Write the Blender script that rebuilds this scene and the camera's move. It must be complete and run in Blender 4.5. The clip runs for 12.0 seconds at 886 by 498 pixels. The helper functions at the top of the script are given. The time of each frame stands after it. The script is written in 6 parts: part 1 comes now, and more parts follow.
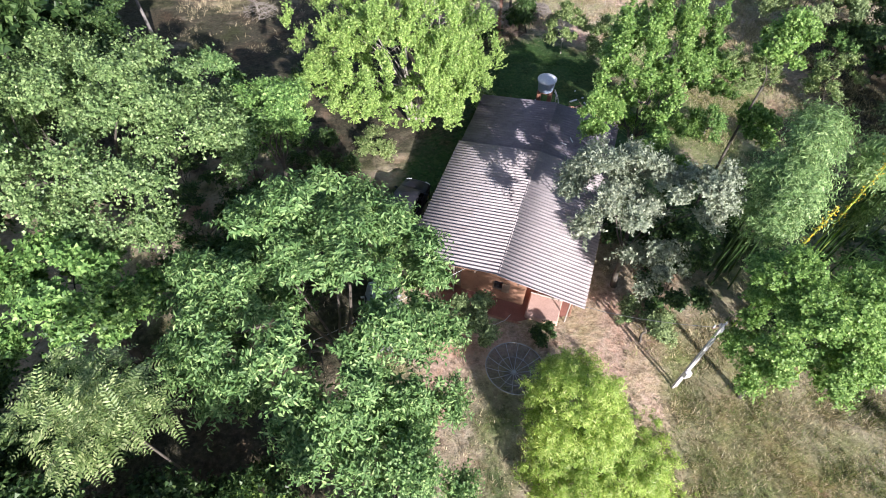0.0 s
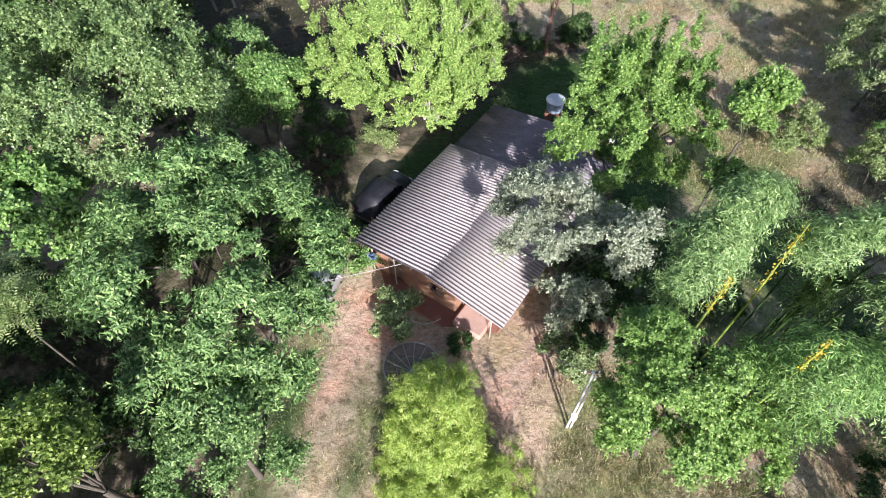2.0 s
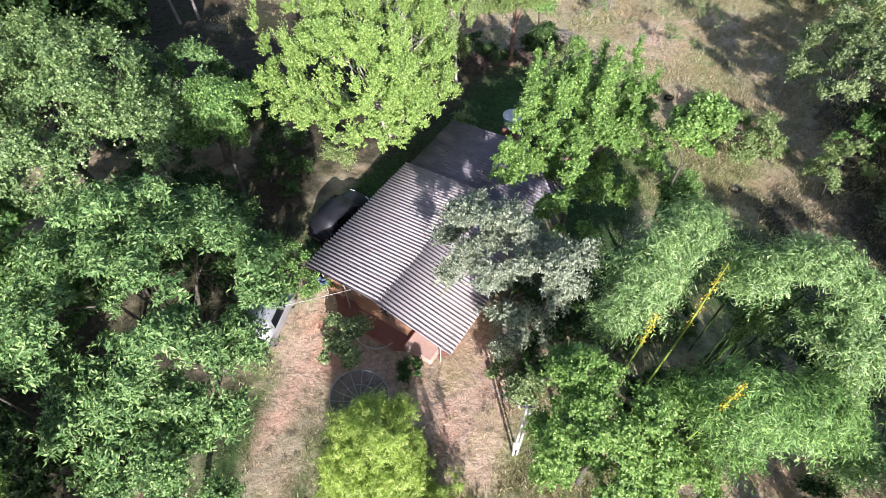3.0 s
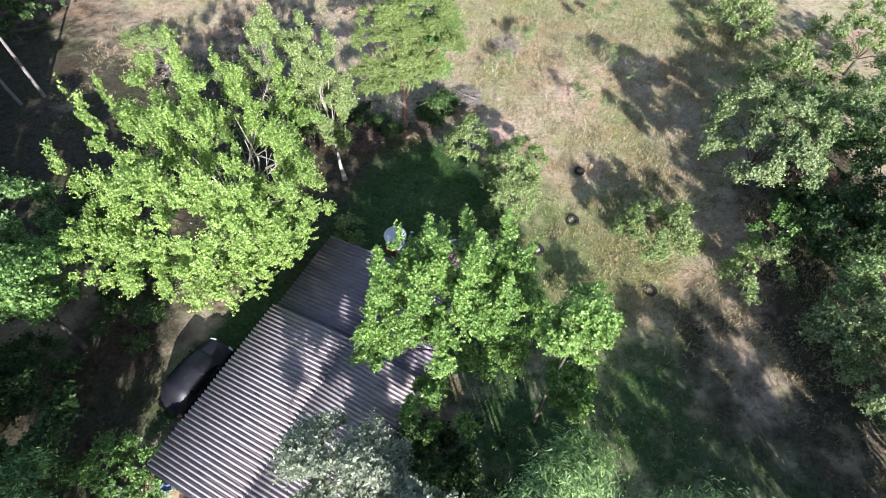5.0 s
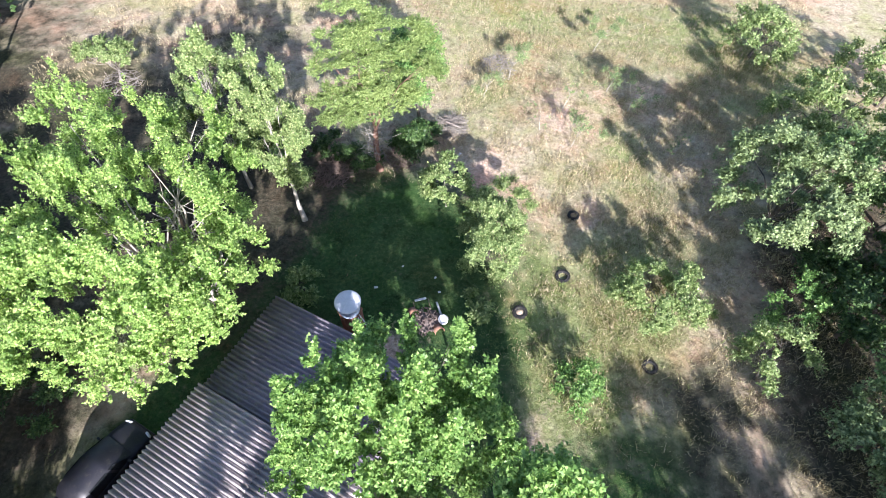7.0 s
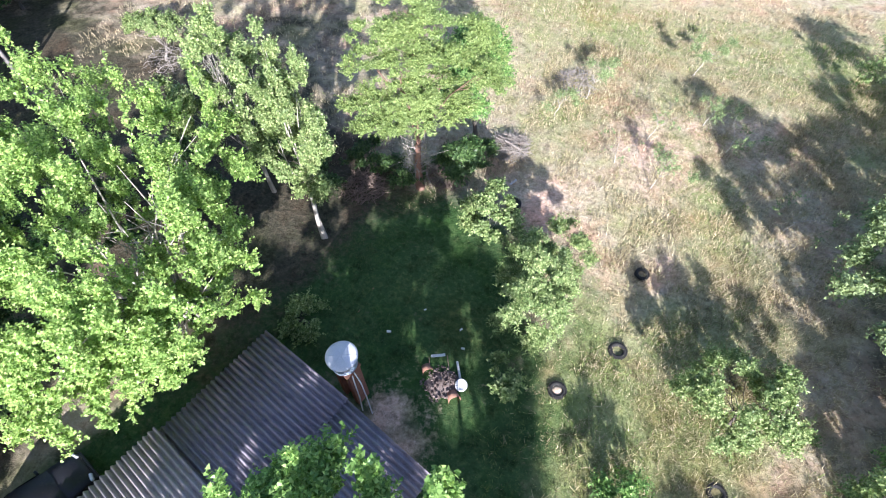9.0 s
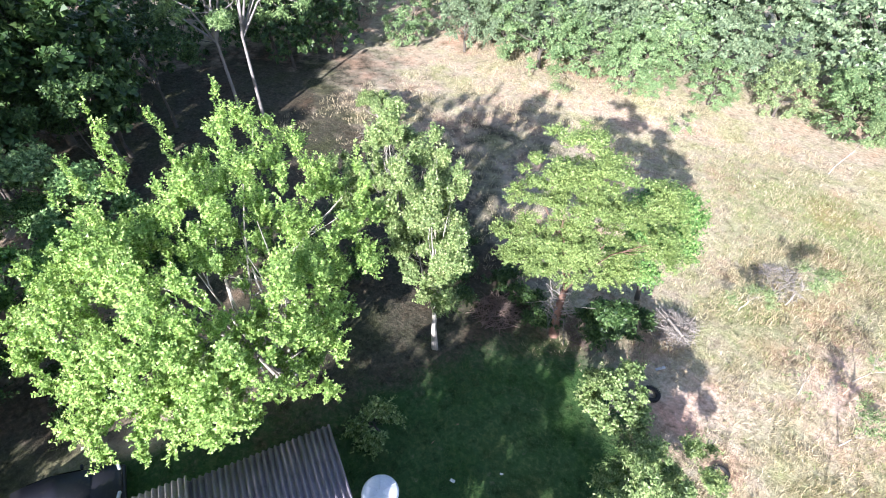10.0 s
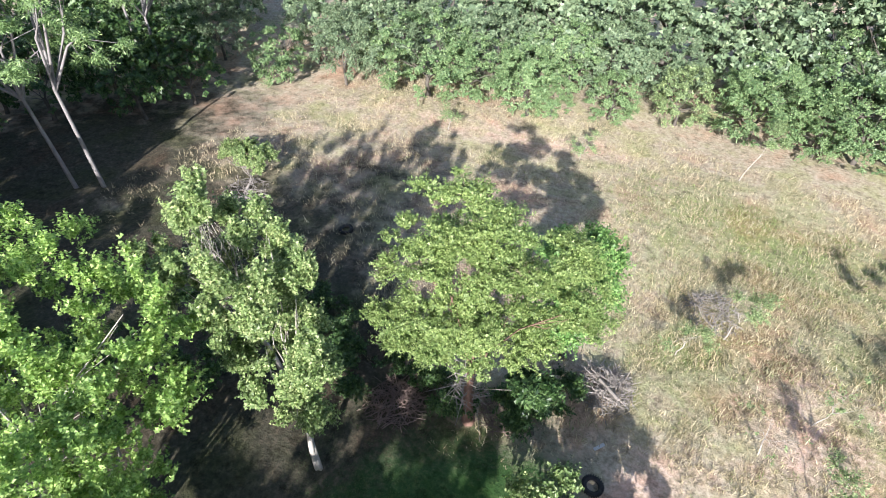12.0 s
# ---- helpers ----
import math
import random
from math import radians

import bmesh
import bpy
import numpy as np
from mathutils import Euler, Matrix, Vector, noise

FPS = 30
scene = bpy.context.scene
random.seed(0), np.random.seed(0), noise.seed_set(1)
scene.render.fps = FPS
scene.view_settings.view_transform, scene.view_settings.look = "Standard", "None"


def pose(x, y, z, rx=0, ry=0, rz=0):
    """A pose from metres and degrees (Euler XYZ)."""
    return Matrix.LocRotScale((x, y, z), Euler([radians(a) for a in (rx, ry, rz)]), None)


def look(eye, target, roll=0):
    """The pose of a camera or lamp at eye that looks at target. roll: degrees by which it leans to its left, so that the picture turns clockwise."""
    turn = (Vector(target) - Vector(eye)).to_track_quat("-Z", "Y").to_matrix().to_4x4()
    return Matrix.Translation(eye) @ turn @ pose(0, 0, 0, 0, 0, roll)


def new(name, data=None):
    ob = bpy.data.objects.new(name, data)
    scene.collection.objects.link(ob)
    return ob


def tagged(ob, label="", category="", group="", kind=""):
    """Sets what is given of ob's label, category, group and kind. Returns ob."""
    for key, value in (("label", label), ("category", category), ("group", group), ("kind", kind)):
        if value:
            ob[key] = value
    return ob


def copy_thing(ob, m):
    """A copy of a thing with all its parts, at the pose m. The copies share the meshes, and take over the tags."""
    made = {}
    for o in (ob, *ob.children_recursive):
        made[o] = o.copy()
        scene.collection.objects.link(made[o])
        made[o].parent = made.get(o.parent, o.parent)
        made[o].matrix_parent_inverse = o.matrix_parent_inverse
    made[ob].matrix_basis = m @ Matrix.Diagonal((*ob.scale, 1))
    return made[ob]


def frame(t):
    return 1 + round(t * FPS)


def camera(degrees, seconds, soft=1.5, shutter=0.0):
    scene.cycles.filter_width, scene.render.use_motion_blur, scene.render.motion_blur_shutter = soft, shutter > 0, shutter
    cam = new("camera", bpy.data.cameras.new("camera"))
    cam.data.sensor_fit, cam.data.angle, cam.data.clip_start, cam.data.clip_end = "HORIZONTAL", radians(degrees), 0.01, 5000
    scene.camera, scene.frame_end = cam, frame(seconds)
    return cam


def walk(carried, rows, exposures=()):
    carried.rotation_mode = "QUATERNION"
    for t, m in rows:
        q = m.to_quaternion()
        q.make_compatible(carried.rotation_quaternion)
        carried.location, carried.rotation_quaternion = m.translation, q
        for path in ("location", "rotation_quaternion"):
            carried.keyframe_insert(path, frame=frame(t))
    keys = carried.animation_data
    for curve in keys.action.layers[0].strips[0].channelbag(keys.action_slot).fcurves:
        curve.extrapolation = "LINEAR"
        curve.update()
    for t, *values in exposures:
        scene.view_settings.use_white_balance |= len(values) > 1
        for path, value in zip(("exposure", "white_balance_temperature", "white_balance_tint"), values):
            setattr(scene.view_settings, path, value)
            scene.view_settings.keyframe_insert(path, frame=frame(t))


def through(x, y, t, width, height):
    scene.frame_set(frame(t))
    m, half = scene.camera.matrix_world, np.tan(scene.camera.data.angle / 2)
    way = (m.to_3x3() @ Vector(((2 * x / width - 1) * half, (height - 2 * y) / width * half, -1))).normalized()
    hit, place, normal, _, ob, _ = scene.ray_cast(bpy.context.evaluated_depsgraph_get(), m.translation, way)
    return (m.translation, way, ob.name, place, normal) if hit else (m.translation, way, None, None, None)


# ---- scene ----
# The flight: seconds, eye, a point ahead, roll
cam = camera(78.4, 12.0, soft=1.0)
PATH = [
    (0, (5.08, 9.868, 23.008), (5.099, 11.086, 21.422), 0.1),
    (0.5, (7.256, 8.838, 22.959), (7.073, 10.045, 21.375), 0.7),
    (1, (9.305, 8.829, 23.18), (9.035, 10.015, 21.592), 0.2),
    (1.5, (10.865, 9.235, 23.321), (10.56, 10.415, 21.735), 0.0),
    (2, (12.176, 10.212, 23.492), (11.855, 11.39, 21.908), -0.3),
    (2.5, (13.262, 10.924, 23.683), (12.932, 12.098, 22.097), -0.9),
    (4.5, (15.561, 18.64, 26.018), (15.399, 19.757, 24.367), 0.6),
    (5, (16.209, 21.925, 25.933), (16.06, 23.037, 24.277), 0.4),
    (5.5, (16.798, 24.697, 25.723), (16.675, 25.808, 24.064), 0.4),
    (6, (17.15, 26.592, 24.956), (17.075, 27.709, 23.299), 0.7),
    (6.5, (17.265, 27.074, 24.447), (17.197, 28.192, 22.79), 0.9),
    (7, (17.375, 27.124, 24.108), (17.204, 28.228, 22.45), 0.7),
    (9, (17.69, 31.602, 21.229), (17.299, 32.652, 19.573), -1.2),
    (9.5, (17.705, 33.288, 20.731), (17.206, 34.294, 19.077), -1.3),
    (10, (17.851, 34.394, 20.472), (16.813, 35.368, 19.067), -0.8),
    (10.5, (18.066, 34.985, 20.226), (16.878, 35.879, 18.89), -0.5),
    (11, (17.747, 35.974, 19.718), (16.559, 36.863, 18.378), -0.7),
    (11.5, (17.063, 37.493, 18.948), (15.956, 38.482, 17.608), -1.1),
    (12, (16.04, 39.464, 18.288), (15.151, 40.654, 16.948), -1.0),
]
walk(cam, [(t, look(eye, target, roll)) for t, eye, target, roll in PATH],
     exposures=[(0.0, 1.06, 6150, 18), (2.5, 1.0, 6150, 18), (4.5, 1.3, 6020, 17), (5.0, 1.2, 6020, 17), (6.5, 1.38, 5980, 18), (7.2, 1.6, 5880, 18), (9.0, 1.62, 5780, 18), (9.8, 1.76, 5780, 18), (10.5, 1.54, 5780, 18), (11.5, 1.28, 5830, 16), (12.0, 1.3, 5960, 15)])


# ==== world ====
SUN_ELEVATION = 26.0
SUN_TURN = math.atan2(0.400, -0.916)
world = bpy.data.worlds.new("sky")
scene.world = world
world.use_nodes = True
wn = world.node_tree
wn.nodes.clear()
sky = wn.nodes.new("ShaderNodeTexSky")
sky.sky_type = "NISHITA"
sky.sun_disc = False
sky.sun_elevation = radians(SUN_ELEVATION)
sky.sun_rotation = SUN_TURN
sky.air_density, sky.dust_density, sky.ozone_density = 1.0, 1.4, 1.0
background = wn.nodes.new("ShaderNodeBackground")
background.inputs["Strength"].default_value = 0.09
sky_out = wn.nodes.new("ShaderNodeOutputWorld")
wn.links.new(sky.outputs[0], background.inputs[0])
wn.links.new(background.outputs[0], sky_out.inputs[0])

sun_data = bpy.data.lights.new("sun", "SUN")
sun_data.energy = 5.0
sun_data.angle = radians(0.55)
sun_data.color = (1.0, 0.95, 0.87)
sun = new("sun", sun_data)
to_sun = Vector((math.sin(SUN_TURN) * math.cos(radians(SUN_ELEVATION)), math.cos(SUN_TURN) * math.cos(radians(SUN_ELEVATION)), math.sin(radians(SUN_ELEVATION))))
sun.matrix_world = look(to_sun * 80, (0, 0, 0))


# ==== materials ====
def material(name):
    m = bpy.data.materials.new(name)
    m.use_nodes = True
    return m, m.node_tree.nodes, m.node_tree.links, m.node_tree.nodes["Principled BSDF"]


def ramp(nodes, stops):
    node = nodes.new("ShaderNodeValToRGB")
    while len(node.color_ramp.elements) < len(stops):
        node.color_ramp.elements.new(0.5)
    for e, (p, c) in zip(node.color_ramp.elements, stops):
        e.position, e.color = p, (*c, 1)
    return node


def noise_node(nodes, links, scale, detail=6, rough=0.6, where="Object"):
    tc = nodes.new("ShaderNodeTexCoord")
    n = nodes.new("ShaderNodeTexNoise")
    n.inputs["Scale"].default_value, n.inputs["Detail"].default_value, n.inputs["Roughness"].default_value = scale, detail, rough
    links.new(tc.outputs[where], n.inputs["Vector"])
    return n


def mixed(nodes, links, fac, a, b, mode="MIX"):
    m = nodes.new("ShaderNodeMix")
    m.data_type, m.blend_type = "RGBA", mode
    for socket, value in ((m.inputs["Factor"], fac), (m.inputs["A"], a), (m.inputs["B"], b)):
        if isinstance(value, bpy.types.NodeSocket):
            links.new(value, socket)
        elif isinstance(value, (int, float)):
            socket.default_value = value
        else:
            socket.default_value = (*value, 1)
    return m.outputs["Result"]


def relief(nodes, links, bsdf, height, strength, distance=0.02):
    b = nodes.new("ShaderNodeBump")
    b.inputs["Strength"].default_value, b.inputs["Distance"].default_value = strength, distance
    links.new(height, b.inputs["Height"])
    links.new(b.outputs[0], bsdf.inputs["Normal"])


def surface(name, dark, light, scale=3.0, fine=40.0, rough=0.8, metal=0.0, bump=0.3, stain=None, spec=0.4):
    """A worn surface: broad patches, fine grain, stains and relief."""
    m, nodes, links, bsdf = material(name)
    broad = noise_node(nodes, links, scale)
    grain = noise_node(nodes, links, fine, 4)
    r = ramp(nodes, [(0.3, dark), (0.7, light)])
    links.new(broad.outputs["Fac"], r.inputs[0])
    g = ramp(nodes, [(0.3, (0.72, 0.72, 0.72)), (0.7, (1, 1, 1))])
    links.new(grain.outputs["Fac"], g.inputs[0])
    colour = mixed(nodes, links, 1.0, r.outputs[0], g.outputs[0], "MULTIPLY")
    if stain:
        s = noise_node(nodes, links, scale * 2.3, 8, 0.7)
        sr = ramp(nodes, [(0.55, (0, 0, 0)), (0.72, (1, 1, 1))])
        links.new(s.outputs["Fac"], sr.inputs[0])
        colour = mixed(nodes, links, sr.outputs[0], colour, stain)
    links.new(colour, bsdf.inputs["Base Color"])
    bsdf.inputs["Roughness"].default_value, bsdf.inputs["Metallic"].default_value = rough, metal
    bsdf.inputs["Specular IOR Level"].default_value = spec
    relief(nodes, links, bsdf, grain.outputs["Fac"], bump)
    return m


def foliage(name, dark, light, young=None, through=0.35, rough=0.42):
    """Leaves: each one its own tone, some light passes through."""
    m, nodes, links, bsdf = material(name)
    geo = nodes.new("ShaderNodeNewGeometry")
    stops = [(0.0, dark), (0.75, light)]
    if young:
        stops = [(0.0, dark), (0.62, light), (0.95, young)]
    r = ramp(nodes, stops)
    links.new(geo.outputs["Random Per Island"], r.inputs[0])
    patch = noise_node(nodes, links, 0.55, 3)
    pr = ramp(nodes, [(0.3, (0.78, 0.82, 0.75)), (0.7, (1.12, 1.08, 1.0))])
    links.new(patch.outputs["Fac"], pr.inputs[0])
    colour = mixed(nodes, links, 1.0, r.outputs[0], pr.outputs[0], "MULTIPLY")
    links.new(colour, bsdf.inputs["Base Color"])
    bsdf.inputs["Roughness"].default_value = rough
    bsdf.inputs["Specular IOR Level"].default_value = 0.3
    tr = nodes.new("ShaderNodeBsdfTranslucent")
    warm = mixed(nodes, links, 1.0, colour, (1.1, 1.12, 0.72), "MULTIPLY")
    links.new(warm, tr.inputs["Color"])
    mix = nodes.new("ShaderNodeMixShader")
    mix.inputs[0].default_value = through
    links.new(bsdf.outputs[0], mix.inputs[1])
    links.new(tr.outputs[0], mix.inputs[2])
    links.new(mix.outputs[0], nodes["Material Output"].inputs[0])
    return m


LEAF_MANGO = foliage("leaf_glossy_green", (0.057, 0.122, 0.039), (0.166, 0.301, 0.111), (0.358, 0.510, 0.216), 0.25, 0.52)
LEAF_LIME = foliage("leaf_lime", (0.15, 0.27, 0.07), (0.345, 0.50, 0.15), (0.54, 0.68, 0.27), 0.36)
LEAF_SPRING = foliage("leaf_spring_green", (0.095, 0.20, 0.05), (0.225, 0.375, 0.105), (0.40, 0.57, 0.20), 0.3)
LEAF_OLIVE = foliage("leaf_olive", (0.072, 0.130, 0.048), (0.205, 0.318, 0.126), (0.385, 0.515, 0.240), 0.25)
# Leaf green with the deep shade of groves and woods put into it.
LEAF_SHADED = foliage("leaf_shaded", (0.020, 0.048, 0.016), (0.063, 0.121, 0.040), (0.135, 0.211, 0.076), 0.2)
LEAF_GREY = foliage("leaf_grey", (0.17, 0.215, 0.155), (0.31, 0.355, 0.275), (0.46, 0.50, 0.41), 0.2, 0.5)
LEAF_SAGE = foliage("leaf_sage", (0.097, 0.145, 0.064), (0.240, 0.319, 0.150), (0.420, 0.521, 0.267), 0.22, 0.5)
LEAF_GREEN = foliage("leaf_green", (0.066, 0.142, 0.040), (0.178, 0.331, 0.100), (0.375, 0.562, 0.195), 0.28)
LEAF_BAMBOO = foliage("leaf_bamboo", (0.097, 0.179, 0.066), (0.242, 0.391, 0.152), (0.478, 0.630, 0.302), 0.28)
LEAF_YELLOW = foliage("leaf_yellow_bamboo", (0.22, 0.35, 0.07), (0.42, 0.56, 0.14), (0.64, 0.70, 0.29), 0.42)
LEAF_PALE = foliage("leaf_pale", (0.110, 0.171, 0.059), (0.256, 0.357, 0.138), (0.501, 0.568, 0.290), 0.28)
LEAF_WOODS = foliage("leaf_woods", (0.094, 0.144, 0.086), (0.184, 0.254, 0.152), (0.292, 0.366, 0.228), 0.2)
LEAF_HEDGE = foliage("leaf_hedge", (0.092, 0.160, 0.072), (0.190, 0.288, 0.132), (0.322, 0.422, 0.214), 0.22)
LEAF_FEATHER = foliage("leaf_feathery", (0.115, 0.185, 0.055), (0.245, 0.335, 0.115), (0.40, 0.49, 0.20), 0.28)
LEAF_OCHRE = foliage("leaf_yellow_green", (0.07, 0.12, 0.027), (0.18, 0.28, 0.062), (0.36, 0.46, 0.13), 0.25)
GRASS_DRY = foliage("grass_dry", (0.27, 0.225, 0.15), (0.49, 0.42, 0.30), (0.70, 0.62, 0.48), 0.25, 0.8)
# Lawn blades with the shade of the trees put into their colour.
LAWN_GRASS_SHADED = foliage("lawn_grass_shaded", (0.030, 0.064, 0.019), (0.064, 0.112, 0.036), (0.120, 0.158, 0.064), 0.25, 0.6)
WEEDS = foliage("weeds", (0.067, 0.095, 0.028), (0.162, 0.202, 0.067), (0.323, 0.325, 0.142), 0.25, 0.7)
# Sunlit tone of the same grass, also used for real weeds.
GRASS_GREEN_LIT = foliage("grass_green_lit", (0.13, 0.20, 0.06), (0.26, 0.34, 0.12), (0.44, 0.46, 0.22), 0.3, 0.6)
GRASS_MIXED = foliage("grass_mixed", (0.20, 0.17, 0.10), (0.44, 0.39, 0.25), (0.66, 0.58, 0.43), 0.25, 0.8)
BARK_GREY = surface("bark_grey", (0.075, 0.064, 0.052), (0.17, 0.15, 0.125), 2.5, 22, 0.9, 0, 0.8, (0.08, 0.072, 0.06))
BARK_PALE = surface("bark_pale", (0.36, 0.33, 0.28), (0.58, 0.54, 0.47), 2.0, 18, 0.8, 0, 0.5, (0.26, 0.21, 0.16))
BARK_EUC = surface("bark_eucalyptus", (0.20, 0.185, 0.175), (0.34, 0.315, 0.295), 2.0, 18, 0.8, 0, 0.5, (0.2, 0.17, 0.15))
BARK_RED = surface("bark_red", (0.187, 0.102, 0.075), (0.302, 0.184, 0.136), 2.0, 18, 0.9, 0, 0.8, (0.115, 0.068, 0.051))
BRUSH = surface("dry_brush", (0.12, 0.085, 0.07), (0.27, 0.20, 0.165), 3, 25, 0.9, 0, 0.6)
WOOD_DEAD = surface("wood_dead", (0.238, 0.205, 0.176), (0.409, 0.371, 0.328), 3, 25, 0.9, 0, 0.6)
ROOF_SHEET = surface("fibre_cement", (0.30, 0.262, 0.265), (0.50, 0.455, 0.455), 0.7, 30, 0.85, 0, 0.25, (0.25, 0.22, 0.21))
ROOF_OLD = surface("fibre_cement_weathered", (0.19, 0.165, 0.195), (0.34, 0.305, 0.345), 0.9, 30, 0.55, 0, 0.25, (0.11, 0.10, 0.11))
PLASTER = surface("ochre_plaster", (0.33, 0.175, 0.11), (0.46, 0.265, 0.175), 1.6, 30, 0.9, 0, 0.35, (0.20, 0.095, 0.06))
CEMENT_RED = surface("red_cement_floor", (0.24, 0.10, 0.075), (0.34, 0.155, 0.12), 1.2, 30, 0.75, 0, 0.2, (0.38, 0.17, 0.12))
CEMENT_PINK = surface("pink_cement", (0.52, 0.33, 0.27), (0.66, 0.45, 0.38), 1.6, 30, 0.8, 0, 0.2)
CONCRETE = surface("concrete", (0.38, 0.35, 0.31), (0.58, 0.54, 0.48), 1.5, 30, 0.9, 0, 0.4, (0.3, 0.24, 0.19))
WHITE_POST = surface("white_painted_concrete", (0.561, 0.561, 0.568), (0.697, 0.697, 0.697), 2, 40, 0.7, 0, 0.15, (0.425, 0.408, 0.387))
BRICK_RED = surface("fired_clay", (0.26, 0.11, 0.07), (0.38, 0.19, 0.13), 4, 30, 0.9, 0, 0.4)
TIMBER = surface("weathered_timber", (0.18, 0.12, 0.09), (0.32, 0.24, 0.18), 3, 40, 0.85, 0, 0.4)
TANK_BLUE = surface("pale_blue_plastic", (0.34, 0.44, 0.62), (0.44, 0.54, 0.70), 2, 60, 0.45, 0, 0.05)
TANK_LID = surface("translucent_white_lid", (0.64, 0.65, 0.70), (0.84, 0.84, 0.86), 2, 60, 0.4, 0, 0.08)
PIPE_WHITE = surface("white_pipe", (0.68, 0.68, 0.68), (0.8, 0.8, 0.79), 4, 60, 0.5, 0, 0.05)
RUBBER = surface("rubber", (0.016, 0.016, 0.017), (0.035, 0.034, 0.033), 6, 60, 0.85, 0, 0.3, (0.08, 0.07, 0.06))
SAND = surface("sand", (0.50, 0.38, 0.27), (0.66, 0.53, 0.40), 6, 60, 0.95, 0, 0.4)
RUBBLE = surface("mixed_rubble", (0.075, 0.048, 0.040), (0.25, 0.205, 0.185), 7, 40, 0.95, 0, 0.4)
SOIL = surface("red_soil", (0.30, 0.15, 0.10), (0.44, 0.25, 0.18), 3, 25, 0.95, 0, 0.6)
STEEL_GREY = surface("galvanised_steel", (0.42, 0.42, 0.42), (0.58, 0.57, 0.56), 6, 60, 0.45, 0.6, 0.05, (0.35, 0.25, 0.2))
TARP_BLUE = surface("blue_tarp", (0.09, 0.14, 0.28), (0.16, 0.22, 0.38), 5, 40, 0.5, 0, 0.2)
PAINT_DARK = surface("dark_car_paint", (0.014, 0.015, 0.022), (0.028, 0.028, 0.036), 2, 80, 0.42, 0.1, 0.02, (0.05, 0.045, 0.04), 0.4)
PAINT_SILVER = surface("silver_car_paint", (0.52, 0.53, 0.55), (0.62, 0.62, 0.64), 2, 80, 0.32, 0.35, 0.02, None, 0.6)
FLOWER = foliage("yellow_flower", (0.55, 0.38, 0.03), (0.75, 0.55, 0.05), (0.85, 0.7, 0.2), 0.3, 0.6)
CERAMIC = surface("white_ceramic", (0.72, 0.73, 0.74), (0.82, 0.83, 0.84), 3, 60, 0.25, 0, 0.03)

GLASS, gn_, gl_, gb_ = material("car_glass")
gb_.inputs["Base Color"].default_value = (0.03, 0.035, 0.04, 1)
gb_.inputs["Roughness"].default_value = 0.06
gb_.inputs["Specular IOR Level"].default_value = 0.8
LAMP_GLASS, gn_, gl_, gb_ = material("lamp_glass")
gb_.inputs["Base Color"].default_value = (0.75, 0.76, 0.78, 1)
gb_.inputs["Roughness"].default_value = 0.12


def wire_mesh():
    m, nodes, links, bsdf = material("perforated_mesh")
    bsdf.inputs["Base Color"].default_value = (0.10, 0.095, 0.09, 1)
    bsdf.inputs["Roughness"].default_value = 0.6
    bsdf.inputs["Metallic"].default_value = 0.3
    n = noise_node(nodes, links, 3, 4)
    r = ramp(nodes, [(0.3, (0.07, 0.068, 0.066)), (0.7, (0.15, 0.14, 0.135))])
    links.new(n.outputs["Fac"], r.inputs[0])
    links.new(r.outputs[0], bsdf.inputs["Base Color"])
    clear = nodes.new("ShaderNodeBsdfTransparent")
    mix = nodes.new("ShaderNodeMixShader")
    mix.inputs[0].default_value = 0.45
    links.new(bsdf.outputs[0], mix.inputs[1])
    links.new(clear.outputs[0], mix.inputs[2])
    links.new(mix.outputs[0], nodes["Material Output"].inputs[0])
    return m


WIRE_MESH = wire_mesh()


